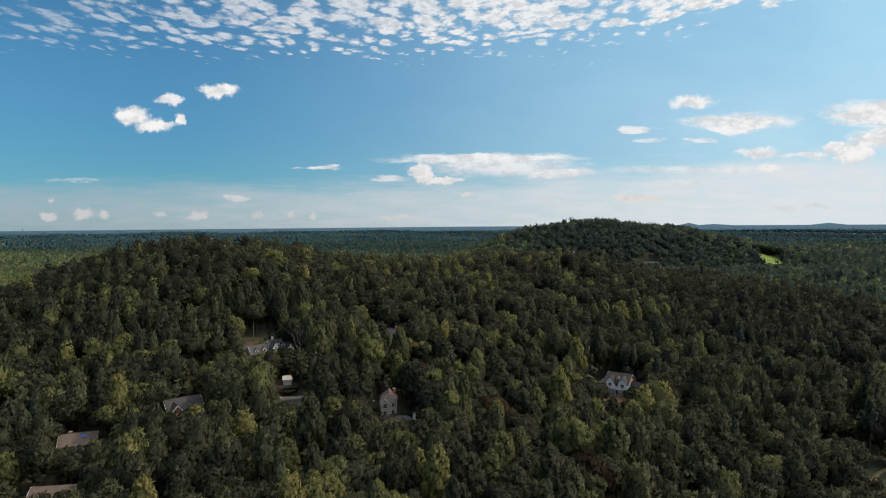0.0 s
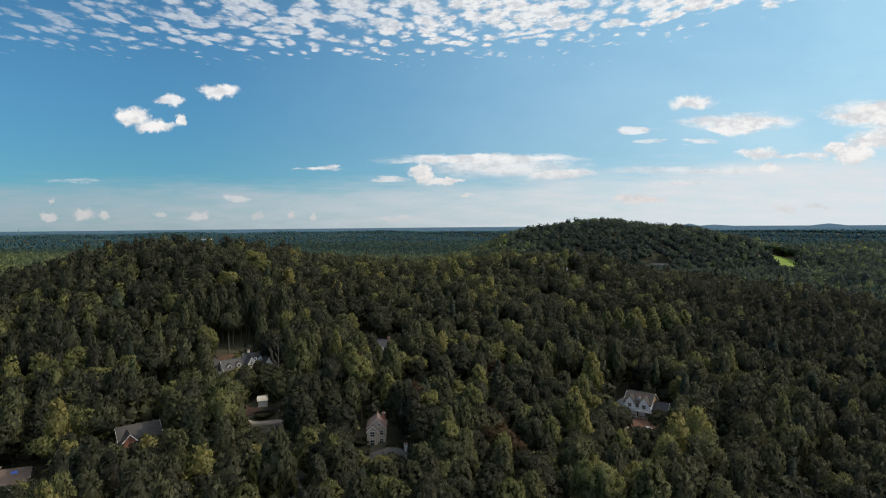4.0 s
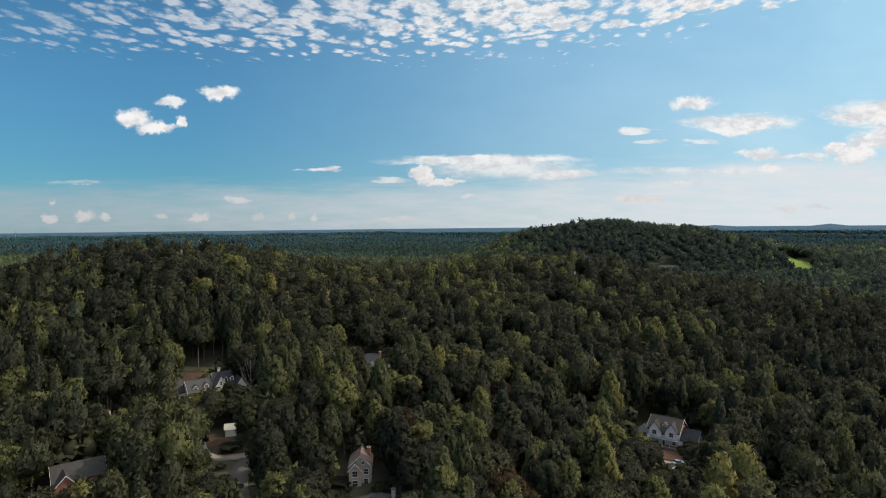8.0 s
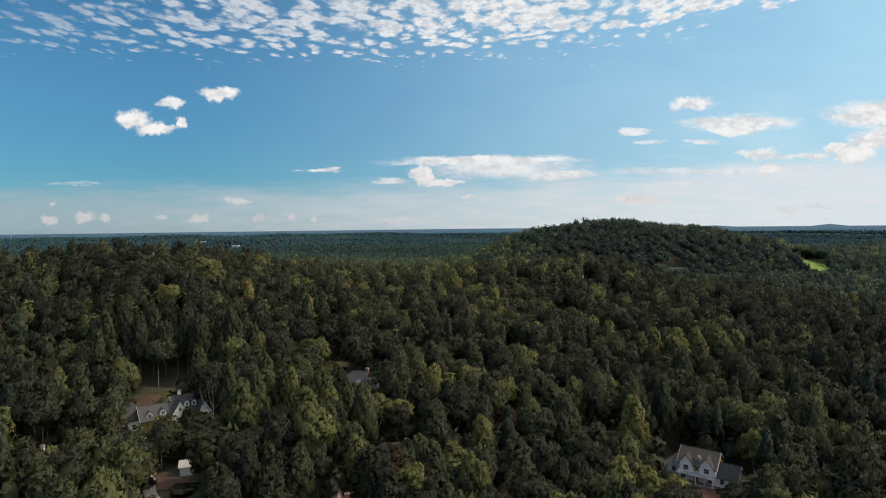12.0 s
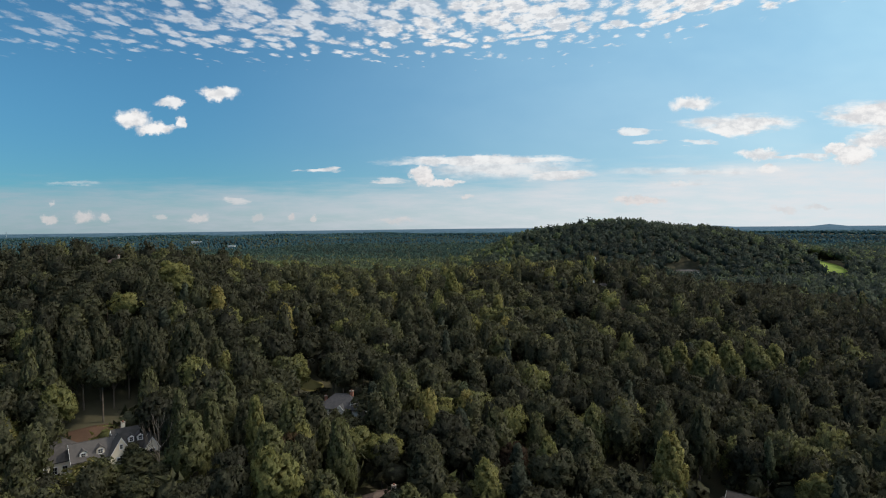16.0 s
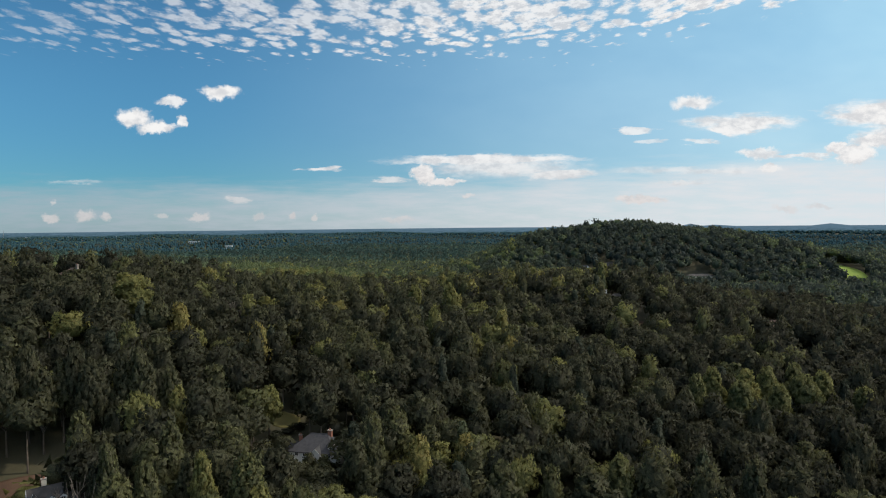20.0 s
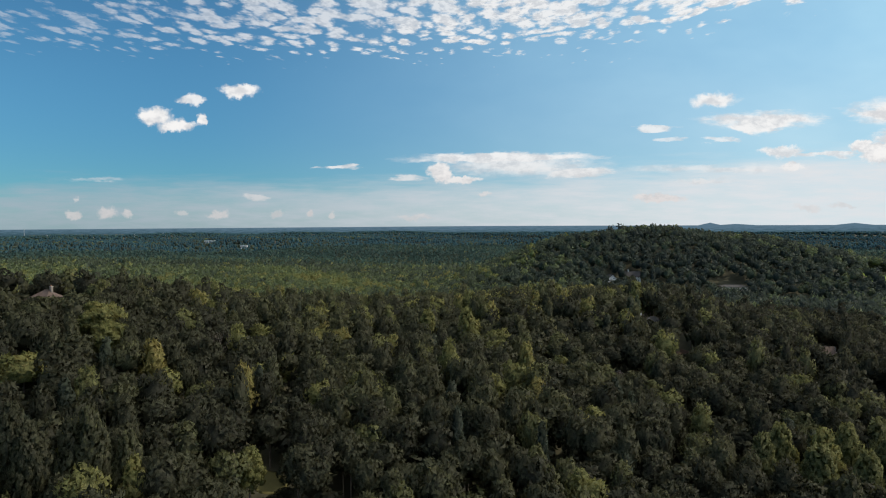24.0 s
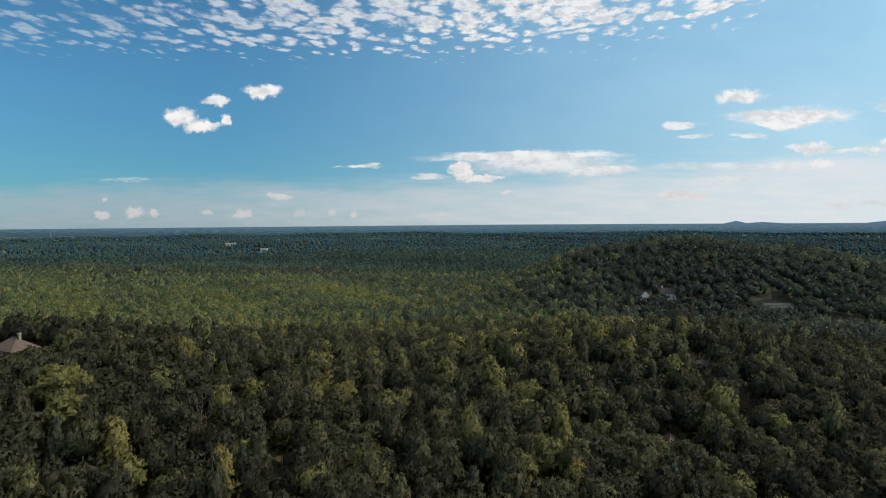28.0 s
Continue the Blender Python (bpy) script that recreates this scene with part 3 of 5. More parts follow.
def chimney(th, x, y, z0, z1, mat, w=1.1, cap=None):
    ob = box_part("chimney", mat, th, x - w / 2, x + w / 2, y - w * 0.4, y + w * 0.4, z0, z1, bevel=0.04)
    box_part("chimney_cap", cap or stone_mat, ob, x - w / 2 - 0.12, x + w / 2 + 0.12, y - w * 0.4 - 0.12, y + w * 0.4 + 0.12, z1, z1 + 0.22)
    box_part("flue", brick_mat, ob, x - 0.2, x + 0.2, y - 0.2, y + 0.2, z1 + 0.22, z1 + 0.6)


def dormer(th, x, yf, z, w, h, wall, roof, depth=3.0):
    d = part("dormer", recalc(prism(bmesh.new(), ((-w / 2, z), (w / 2, z), (w / 2, z + h), (0, z + h + w * 0.4), (-w / 2, z + h)), yf, yf + depth, "y", (x, 0))), wall, th)
    e = w / 2 + 0.25
    part("dormer_roof", recalc(prism(bmesh.new(), ((-e, z + h - 0.12), (0, z + h + w * 0.4 + 0.05), (e, z + h - 0.12), (e, z + h + 0.06), (0, z + h + w * 0.4 + 0.25), (-e, z + h + 0.06)), yf - 0.25, yf + depth, "y", (x, 0))), roof, d)
    window(d, 0, z + 0.3, w * 0.55, h - 0.35, (x, yf), 0, 2)


def row_of_windows(th, x0, x1, n, z, y, w=1.0, h=1.5, turn=0, panes=2):
    for i in range(n):
        c = x0 + (x1 - x0) * (i + 0.5) / n
        if turn in (0, 180):
            window(th, 0, z, w, h, (c, y), turn, panes)
        else:
            window(th, 0, z, w, h, (y, c), turn, panes)


def house_base(name, x, y, rz, label, clear, lift=0.0, group="houses in the woods", cap=8.5):
    CLEAR.append((x, y, clear[0], clear[1], rz))
    eye_y = min(max(y - 190, 0), 244)
    reach = math.hypot(x, y - eye_y)
    LOW.append((x, y, -x / reach, (eye_y - y) / reach, clear[0] + 1.5, cap))
    CLEAR.append((x - x / reach * clear[2], y + (eye_y - y) / reach * clear[2], clear[0] * 0.6, clear[1] * 0.6, rz))
    z = float(ground(x, y)) + lift
    return empty(name, x, y, z, rz, label, "house", group)


def door(th, x, y, z=0.0, w=1.1, h=2.1):
    d = box_part("door", door_mat, th, x - w / 2, x + w / 2, y - 0.08, y + 0.06, z, z + h)
    box_part("door_frame", trim_mat, d, x - w / 2 - 0.14, x + w / 2 + 0.14, y - 0.05, y + 0.05, z + h, z + h + 0.18)


def simple_house(x, y, rz, label, L, D, h, rise, wall, roof, hip=False, axis="x", chim=None, storeys=1, wing=None, clear=(11, 9, 10), lift=0.0, chim_mat=None, cols=4, group="houses in the woods", cap=9.5):
    th = house_base("house", x, y, rz, label, clear, lift, group, cap)
    gable_block(th, 0, 0, L, D, h, rise, axis, wall, roof, hip=hip)
    lx, ly = (L / 2, D / 2) if axis == "x" else (D / 2, L / 2)
    for s in range(storeys):
        row_of_windows(th, -lx + 0.6, lx - 0.6, cols, 0.9 + 2.8 * s, -ly)
        row_of_windows(th, -ly + 0.8, ly - 0.8, 2, 0.9 + 2.8 * s, -lx, turn=-90)
        row_of_windows(th, -ly + 0.8, ly - 0.8, 2, 0.9 + 2.8 * s, lx, turn=90)
    door(th, 0, -ly)
    if wing:
        wx, wy, wl, wd, wh, wr, wa = wing
        gable_block(th, wx, wy, wl, wd, wh, wr, wa, wall, roof, hip=hip)
        row_of_windows(th, wx - 1.5, wx + 1.5, 2, 0.9, wy - (wd if wa == "x" else wl) / 2)
    if chim:
        chimney(th, chim[0], chim[1], h * 0.5, h + rise + chim[2], chim_mat or brick_mat)
    return th


def unfinished_house():
    th = house_base("unfinished_house", 77.0, 304.5, -36, "unfinished white-wrapped house with brown shingle roof on red dirt", (14, 10, 20), 0.2, cap=3.5)
    gable_block(th, 0, 0, 11.5, 9.5, 5.6, 3.9, "x", wrap_mat, taupe_roof_mat, gable_wall=osb_mat)
    gable_block(th, 8.6, 0.6, 6.2, 8.0, 3.0, 3.2, "x", wrap_mat, dark_roof_mat)
    gable_block(th, -8.2, 1.5, 5.4, 6.5, 3.0, 2.6, "y", wrap_mat, brown_roof_mat)
    for x in (-3.1, 3.2):
        d = part("front_gable", recalc(prism(bmesh.new(), ((-2.0, 3.0), (2.0, 3.0), (2.0, 6.0), (0, 8.6), (-2.0, 6.0)), -5.4, -1.0, "y", (x, 0))), wrap_mat, th)
        part("gable_roof", recalc(prism(bmesh.new(), ((-2.35, 5.6), (0, 8.65), (2.35, 5.6), (2.35, 5.82), (0, 8.9), (-2.35, 5.82)), -5.7, -0.6, "y", (x, 0))), taupe_roof_mat, d)
        window(th, 0, 3.9, 1.5, 1.5, (x, -5.4), 0)
    dormer(th, 0.1, -3.6, 6.2, 1.7, 1.3, wrap_mat, brown_roof_mat, 3.0)
    window(th, 0, 3.9, 1.3, 1.4, (0, -4.75), 0)
    part("porch_roof", recalc(prism(bmesh.new(), ((-6.6, 2.6), (-4.7, 3.35), (-4.7, 3.5), (-6.6, 2.75)), -5.7, 5.9, "x")), metal_mat, th, "pale bare porch roof")
    for x in (-5.2, -2.6, 0.2, 2.9, 5.3):
        box_part("post", wrap_mat, th, x - 0.12, x + 0.12, -6.5, -6.26, 0, 2.65)
    box_part("porch_floor", concrete_mat, th, -5.6, 5.8, -6.7, -4.75, -1.2, 0.05)
    for x in (-4.2, 4.2):
        window(th, 0, 0.8, 1.4, 1.5, (x, -4.75), 0)
    door(th, 0, -4.75)
    row_of_windows(th, 6.2, 11.2, 2, 0.9, -3.4, 1.1, 1.5)
    row_of_windows(th, -10, -6.6, 1, 0.9, -1.2, 1.2, 1.4)
    box_part("brick_skirt", brick_mat, th, -5.85, 11.8, -4.9, -4.78, -1.5, 0.4)


unfinished_house()


def rose_house():
    th = house_base("house", -33.5, 258.5, 6, "tall tan house with weathered rose shingle roof", (5.5, 6, 8), -1.8, cap=0.5)
    gable_block(th, 0, 0, 8.6, 6.6, 6.8, 3.1, "y", tan_mat, pink_roof_mat, 0.45)
    gable_block(th, -1.4, -4.9, 2.4, 3.8, 6.0, 2.0, "y", tan_mat, pink_roof_mat, 0.35)
    for z in (1.2, 4.2):
        window(th, 0, z, 1.6, 1.7, (-1.4, -6.1), 0)
        window(th, 0, z, 1.3, 1.6, (1.9, -4.3), 0)
        row_of_windows(th, -4, 4, 3, z, 3.3, turn=90)
    window(th, 0, 7.3, 0.8, 0.9, (0.9, -4.3), 0)
    chimney(th, 2.4, 2.0, 5, 10.2, brick_mat)


rose_house()
simple_house(-25.5, 237, 12, "low grey-shingled house below the rose-roofed house", 13, 9.5, 3.2, 3.0, tan_mat, slate_mat, True, clear=(9, 8, 5), chim=(5, 1, 0.5), chim_mat=white_mat)


def manor():
    th = house_base("manor_house", -104.3, 309.4, 40, "large cream stucco manor with steep grey slate roofs", (13, 6, 2), 1.0, cap=7.0)
    gable_block(th, -10.5, 6, 12, 11, 4.6, 5.0, "x", cream_mat, slate_mat, hip=True)
    gable_block(th, -3.0, 0, 11, 9.0, 4.8, 3.6, "x", cream_mat, slate_mat)
    gable_block(th, 7.6, 1.5, 10.5, 9.5, 5.4, 4.4, "x", cream_mat, slate_mat)
    gable_block(th, 3.2, -4.0, 5.0, 5.4, 5.2, 4.4, "y", cream_mat, slate_mat, 0.35)
    gable_block(th, 11.4, -4.0, 4.0, 4.0, 5.0, 3.0, "y", cream_mat, slate_mat, 0.35)
    dormer(th, -1.6, -3.7, 5.4, 2.0, 1.5, cream_mat, slate_mat, 3.0)
    dormer(th, -5.8, -3.7, 5.2, 1.9, 1.4, cream_mat, slate_mat, 3.0)
    dormer(th, 6.6, -2.2, 6.6, 1.6, 1.5, white_mat, slate_mat, 3.0)
    dormer(th, 9.0, -2.2, 6.6, 1.6, 1.5, white_mat, slate_mat, 3.0)
    window(th, 0, 6.6, 0.7, 1.2, (3.2, -6.5), 0, 1)
    window(th, 0, 2.6, 2.2, 1.6, (3.2, -6.5), 0, 3)
    window(th, 0, 2.8, 1.8, 1.6, (7.6, -3.25), 0, 3)
    window(th, 0, 3.0, 1.6, 1.6, (11.4, -6.0), 0)
    row_of_windows(th, -8, 0.2, 3, 1.0, -4.5, 1.2, 1.8)
    row_of_windows(th, -16, -8.6, 3, 1.0, 0.5, 1.2, 1.8)
    door(th, 7.6, -3.25)
    part("entry_arch", recalc(prism(bmesh.new(), tuple((1.5 * math.cos(radians(a)), 4.4 + 0.9 * math.sin(radians(a))) for a in range(0, 181, 20)), -4.2, -3.2, "y", (7.6, 0))), trim_mat, th, "curved white entry hood")
    chimney(th, 5.6, 4.0, 6, 11.0, cream_mat)


manor()


def garage():
    th = house_base("garage", -85.5, 285, 18, "small cream garage with a pale roof beside the manor drive", (1.8, 1.8, 0.3), 0.0, cap=7.5)
    gable_block(th, 0, 0, 3.8, 3.2, 2.4, 1.4, "x", cream_mat, pale_roof_mat, 0.3)
    box_part("garage_door", trim_mat, th, -1.2, 1.2, -1.7, -1.58, 0, 2.1)
    window(th, 0, 1.0, 0.8, 0.9, (1.9, 0.2), 90)


garage()


def dark_house():
    th = house_base("house", -45, 357, -10, "house with charcoal shingle roof, white trim and brick chimney", (8, 5, 4), -1.2, cap=3.2)
    gable_block(th, 0, 0, 15, 9.5, 5.2, 3.6, "x", white_mat, dark_roof_mat, hip=True)
    gable_block(th, -9.5, 1.0, 7, 8, 3.2, 3.0, "x", brick_mat, dark_roof_mat, hip=True)
    gable_block(th, 1.5, -4.4, 3.2, 3.6, 4.4, 1.9, "y", white_mat, dark_roof_mat, 0.35)
    dormer(th, 5.2, -3.8, 5.6, 1.5, 1.5, white_mat, dark_roof_mat, 3.0)
    chimney(th, 3.4, 0.8, 6, 9.9, brick_mat, 1.2)
    chimney(th, -7.6, 3.4, 3, 6.9, brick_mat, 1.0)
    row_of_windows(th, -6.5, 6.5, 5, 3.6, -4.75, 1.0, 1.4)
    row_of_windows(th, -6.5, 6.5, 5, 0.9, -4.75, 1.0, 1.5)
    box_part("deck", brick_mat, th, -14, -9, 5.4, 9.2, -2.0, 0.3, "red-stained timber deck")
    for x in (-13.8, -12.2, -10.6, -9.2):
        box_part("deck_post", brick_mat, th, x - 0.07, x + 0.07, 9.0, 9.14, 0.3, 1.3)


dark_house()
simple_house(-147.5, 223, 24, "tan house with a low brown shingle roof", 12, 10, 4.2, 3.0, tan_mat, brown_roof_mat, storeys=1, cap=4.0, clear=(8, 6, 11), chim=(-3, 1.5, 0.5))
bm = box(bmesh.new(), -0.9, 0.9, -0.6, 0.6, 0, 0.05)
bm.transform(pose(-145.2, 222.3, float(ground(-147.5, 223)) + 6.64, 31, 0, 24))
tagged(part("tarpaulin", bm, tarp_mat), "blue tarpaulin spread on the brown shingle roof", "tarpaulin")
simple_house(-130, 184, 10, "brown-roofed house half hidden by trees", 13, 9, 3.6, 3.2, tan_mat, brown_roof_mat, clear=(8, 6, 8), cap=6.0, wing=(5, -5, 5, 5, 3.4, 2.2, "y"))
simple_house(-121, 252, 40, "brick house with a long grey shingle roof", 14, 9, 4.6, 3.6, brick_mat, slate_mat, storeys=1, cap=5.0, clear=(9, 6, 8), wing=(-4, -4.5, 6, 6, 4.0, 3.2, "y"))
simple_house(-125, 284, 8, "tan-roofed house behind trees with a white chimney", 13, 9, 4.0, 3.2, tan_mat, brown_roof_mat, clear=(8, 6, 5), chim=(-5.0, 0.5, 1.6), chim_mat=white_mat, cap=13)
simple_house(48, 321, -10, "grey hip-roofed house under dark trees", 12, 9, 3.4, 3.0, tan_mat, slate_mat, True, clear=(7, 6, 4))
simple_house(-22, 298, 20, "brown-roofed house low among trees", 13, 9, 3.2, 2.8, brick_mat, brown_roof_mat, True, clear=(8, 6, 7), chim=(3, 0.5, 0.8), chim_mat=white_mat)
simple_house(-184, 452, -18, "stone house with a brown hip roof and tall chimney", 13, 10, 4.4, 3.6, stone_mat, brown_roof_mat, True, clear=(11, 9, 12), chim=(2.2, 0.5, 1.6), chim_mat=stone_mat, lift=4.0, cap=3.0)
simple_house(88, 533, 5, "grey hip-roofed house with a white end chimney", 12, 9, 4.0, 3.2, tan_mat, slate_mat, True, clear=(5, 4, 2), chim=(-6.4, 0, 2.4), chim_mat=white_mat, lift=2.5, cap=8.5)
simple_house(57, 469, -12, "brick house with a brown gable roof", 9, 9, 4.4, 3.2, brick_mat, brown_roof_mat, axis="y", clear=(7, 6, 5), cols=2)
simple_house(184, 554, -15, "white-chimneyed house with a tan roof above the road", 13, 9, 4.6, 3.6, stone_mat, brown_roof_mat, clear=(9, 7, 12), chim=(-4.5, 0, 1.8), chim_mat=white_mat, storeys=1, cap=4.5)
simple_house(152, 557, 10, "pale house glimpsed through dark trees", 11, 8, 4.4, 3.0, white_mat, slate_mat, axis="y", clear=(4, 4, 2), cols=2, chim=(2.0, 1.0, 1.6), chim_mat=white_mat, lift=2.0, cap=10.0)
simple_house(134, 866, 10, "white gabled house at the foot of the wooded hill", 12, 9, 5.4, 4.2, white_mat, slate_mat, axis="y", clear=(7, 5, 5), cols=3, cap=11)
simple_house(157, 868, -6, "white house with two tall chimneys below the hill", 17, 10, 5.6, 4.6, white_mat, slate_mat, clear=(9, 5, 5), chim=(-4, 0, 2.4), chim_mat=white_mat, storeys=2, cap=12.5)
for i, (x, y, rz) in enumerate(((-216, 1690, 10), (-196, 1702, -8), (-176, 1694, 15), (-158, 1706, -12), (-345, 1660, 5))):
    simple_house(x, y, rz, "small white far-off house at the wood's edge", 12, 9, 5.2, 4.2, white_mat, slate_mat, axis="y", clear=(16, 12, 40), cols=2, group="white houses far off", lift=1.0)
for i, (x, y, rz) in enumerate(((-765, 1178, 20), (-750, 1186, -10), (-738, 1196, 30))):
    simple_house(x, y, rz, "white far-off house among sunlit trees", 13, 9, 5.2, 4.0, white_mat, slate_mat, axis="y", clear=(12, 10, 22), cols=2, group="white houses far off", lift=1.0)
simple_house(395, 985, 0, "grey building beside the meadow", 18, 10, 4.2, 2.4, tan_mat, slate_mat, clear=(12, 8, 8), cols=4)
simple_house(255, 850, -10, "long low pale building by the car park", 26, 10, 4.0, 1.6, tan_mat, slate_mat, True, clear=(15, 8, 4), cols=6, cap=15)


def warehouse(x, y, rz, L, D, h, label):
    CLEAR.append((x, y - 20, L * 0.7, D + 60, rz))
    th = empty("warehouse", x, y, float(ground(x, y)) + 8, rz, label, "building", "far buildings")
    box_part("wall", white_mat, th, -L / 2, L / 2, -D / 2, D / 2, -10, h)
    box_part("roof", metal_mat, th, -L / 2 - 0.5, L / 2 + 0.5, -D / 2 - 0.5, D / 2 + 0.5, h, h + 0.8)
    for i in range(5):
        x0 = -L / 2 + L * (i + 0.25) / 5
        box_part("bay_door", door_mat, th, x0, x0 + L * 0.08, -D / 2 - 0.3, -D / 2 + 0.1, 0, h * 0.6)


warehouse(-1150, 2700, 12, 40, 24, 9, "long white warehouse roof far out in the woods")
warehouse(-860, 2350, -5, 26, 20, 9, "pale building far out in the woods")
for x, y, L in ((-2950, 3500, 60), (-2780, 3640, 45), (-2620, 3720, 40), (-2450, 3850, 55), (-2250, 3980, 40), (-3100, 3380, 40), (-2080, 4050, 35)):
    warehouse(x, y, 25, L * 0.7, 20, 10, "pale town building on the far horizon")


def mast(x, y, h, label):
    th = empty("radio_mast", x, y, float(ground(x, y)), 0, label, "mast")
    for i in range(3):
        a = i * 2.094
        bm = bmesh.new()
        bmesh.ops.create_cone(bm, cap_ends=True, segments=6, radius1=0.8, radius2=0.5, depth=h)
        bm.transform(Matrix.Translation((1.6 * math.cos(a), 1.6 * math.sin(a), h / 2)))
        part("leg", bm, metal_mat, th)
    for z in range(6, int(h), 8):
        bm = bmesh.new()
        bmesh.ops.create_cone(bm, cap_ends=True, segments=3, radius1=2.2, radius2=2.2, depth=0.7)
        bm.transform(Matrix.Translation((0, 0, z)))
        part("brace", bm, metal_mat, th)


mast(-2800, 3750, 62, "slender lattice radio mast on the far horizon")
mast(2950, 3900, 70, "slender lattice radio mast beyond the hills")


def car(x, y, rz, paint, label):
    th = empty("car", x, y, float(ground(x, y)) + 0.3, rz, label, "car", "parked cars")
    bm = box(bmesh.new(), -2.2, 2.2, -0.88, 0.88, 0.3, 0.85)
    bmesh.ops.bevel(bm, geom=bm.edges[:], offset=0.18, segments=2, affect="EDGES")
    part("body", bm, paint, th)
    bm = recalc(prism(bmesh.new(), ((-1.5, 0.8), (-1.0, 1.45), (0.5, 1.45), (1.3, 0.8)), -0.78, 0.78, "y"))
    bm.transform(Matrix.Rotation(radians(90), 4, "Z"))
    part("cabin", bm, glass_mat, th)
    bm = box(bmesh.new(), -0.95, 0.5, -0.74, 0.74, 1.42, 1.5)
    part("car_roof", bm, paint, th)
    for sx in (-1.35, 1.35):
        for sy in (-0.85, 0.85):
            bm = bmesh.new()
            bmesh.ops.create_cone(bm, cap_ends=True, segments=14, radius1=0.33, radius2=0.33, depth=0.22)
            bm.transform(Matrix.Translation((sx, sy, 0.33)) @ Matrix.Rotation(radians(90), 4, "X"))
            w = part("wheel", bm, rubber_mat, th)
            bm = bmesh.new()
            bmesh.ops.create_cone(bm, cap_ends=True, segments=10, radius1=0.2, radius2=0.2, depth=0.24)
            bm.transform(Matrix.Translation((sx, sy, 0.33)) @ Matrix.Rotation(radians(90), 4, "X"))
            part("rim", bm, metal_mat, w)


for i in range(7):
    car(284 + i * 5.2, 815 - i * 0.9, 80, car_white_mat if i % 3 != 1 else car_dark_mat, "white car parked on the asphalt car park" if i % 3 != 1 else "dark car parked on the asphalt car park")
for i, (x, y) in enumerate(((312, 776), (317, 774.5), (323, 773))):
    car(x, y, 12, car_white_mat, "white car parked beside the asphalt car park")
for i in range(5):
    car(238 + i * 6.2, 836 - i * 1.2, 78, car_white_mat if i % 2 else car_dark_mat, "white car parked on the asphalt car park" if i % 2 else "dark car parked on the asphalt car park")
car(-64, 292, 70, car_white_mat, "white car parked at the end of the street")
car(74, 284, 20, car_white_mat, "white car on the gravel drive")

# ================= trees =================
PHI = (1 + 5 ** 0.5) / 2
ICO_V = np.array([(-1, PHI, 0), (1, PHI, 0), (-1, -PHI, 0), (1, -PHI, 0), (0, -1, PHI), (0, 1, PHI), (0, -1, -PHI), (0, 1, -PHI), (PHI, 0, -1), (PHI, 0, 1), (-PHI, 0, -1), (-PHI, 0, 1)]) / math.hypot(1, PHI)
ICO_F = np.array([(0, 11, 5), (0, 5, 1), (0, 1, 7), (0, 7, 10), (0, 10, 11), (1, 5, 9), (5, 11, 4), (11, 10, 2), (10, 7, 6), (7, 1, 8), (3, 9, 4), (3, 4, 2), (3, 2, 6), (3, 6, 8), (3, 8, 9), (4, 9, 5), (2, 4, 11), (6, 2, 10), (8, 6, 7), (9, 8, 1)])


STRETCH = {"round": 1.15, "tall": 1.75, "spreading": 1.05, "pine": 1.5}     # how much taller than wide the boughs are
CORE = {"round": (12.4, 3.3, 4.6), "tall": (12.2, 2.6, 5.6), "spreading": (13.6, 3.9, 3.3), "pine": (13.2, 1.3, 5.2)}     # height, half width and half height of the dense inside


def spiral(rng, n, low):
    """n directions spread evenly over a sphere, from the height low upwards."""
    k = np.arange(n)
    z = low + (1 - low) * (k + 0.5) / n
    a = k * 2.39996 + rng.uniform(0, 6.283)
    w = np.sqrt(np.maximum(1 - z * z, 0))
    return np.stack([w * np.cos(a), w * np.sin(a), z], 1) + rng.normal(0, 0.11, (n, 3))


def lobes_of(rng, shape):
    """Centres and radii of the boughs of foliage of a crown, for a tree 20 m high."""
    if shape == "round":
        d = spiral(rng, 30, -0.6)
        p = d * (3.7, 3.7, 4.9) * rng.uniform(0.86, 1.12, (30, 1)) + (0, 0, 12.9)
        r = rng.uniform(0.95, 1.65, 30)
    elif shape == "tall":
        zf = np.linspace(0, 1, 34) + rng.normal(0, 0.02, 34)
        a = np.arange(34) * 2.39996 + rng.uniform(0, 6.283)
        w = np.where(zf < 0.25, 2.6 + 2.2 * zf, 3.15 * np.sqrt(np.clip(1.04 - zf, 0, 1) / 0.79)) * rng.uniform(0.85, 1.3, 34)
        p = np.stack([w * np.cos(a), w * np.sin(a), 7.2 + 11.6 * zf], 1)
        r = rng.uniform(0.85, 1.35, 34) * (1.1 - 0.3 * zf)
    elif shape == "spreading":
        d = spiral(rng, 30, -0.15)
        p = d * (4.7, 4.7, 4.4) * rng.uniform(0.88, 1.1, (30, 1)) + (0, 0, 13.4)
        r = rng.uniform(1.0, 1.7, 30)
    else:                                           # pine
        zf = np.linspace(0, 1, 22)
        a = np.arange(22) * 2.39996
        w = (2.4 - 2.1 * zf) * rng.uniform(0.6, 1.1, 22)
        p = np.stack([w * np.cos(a), w * np.sin(a), 9.0 + 9.8 * zf], 1)
        r = rng.uniform(0.6, 1.0, 22)
    return np.concatenate([p, r[:, None]], 1)


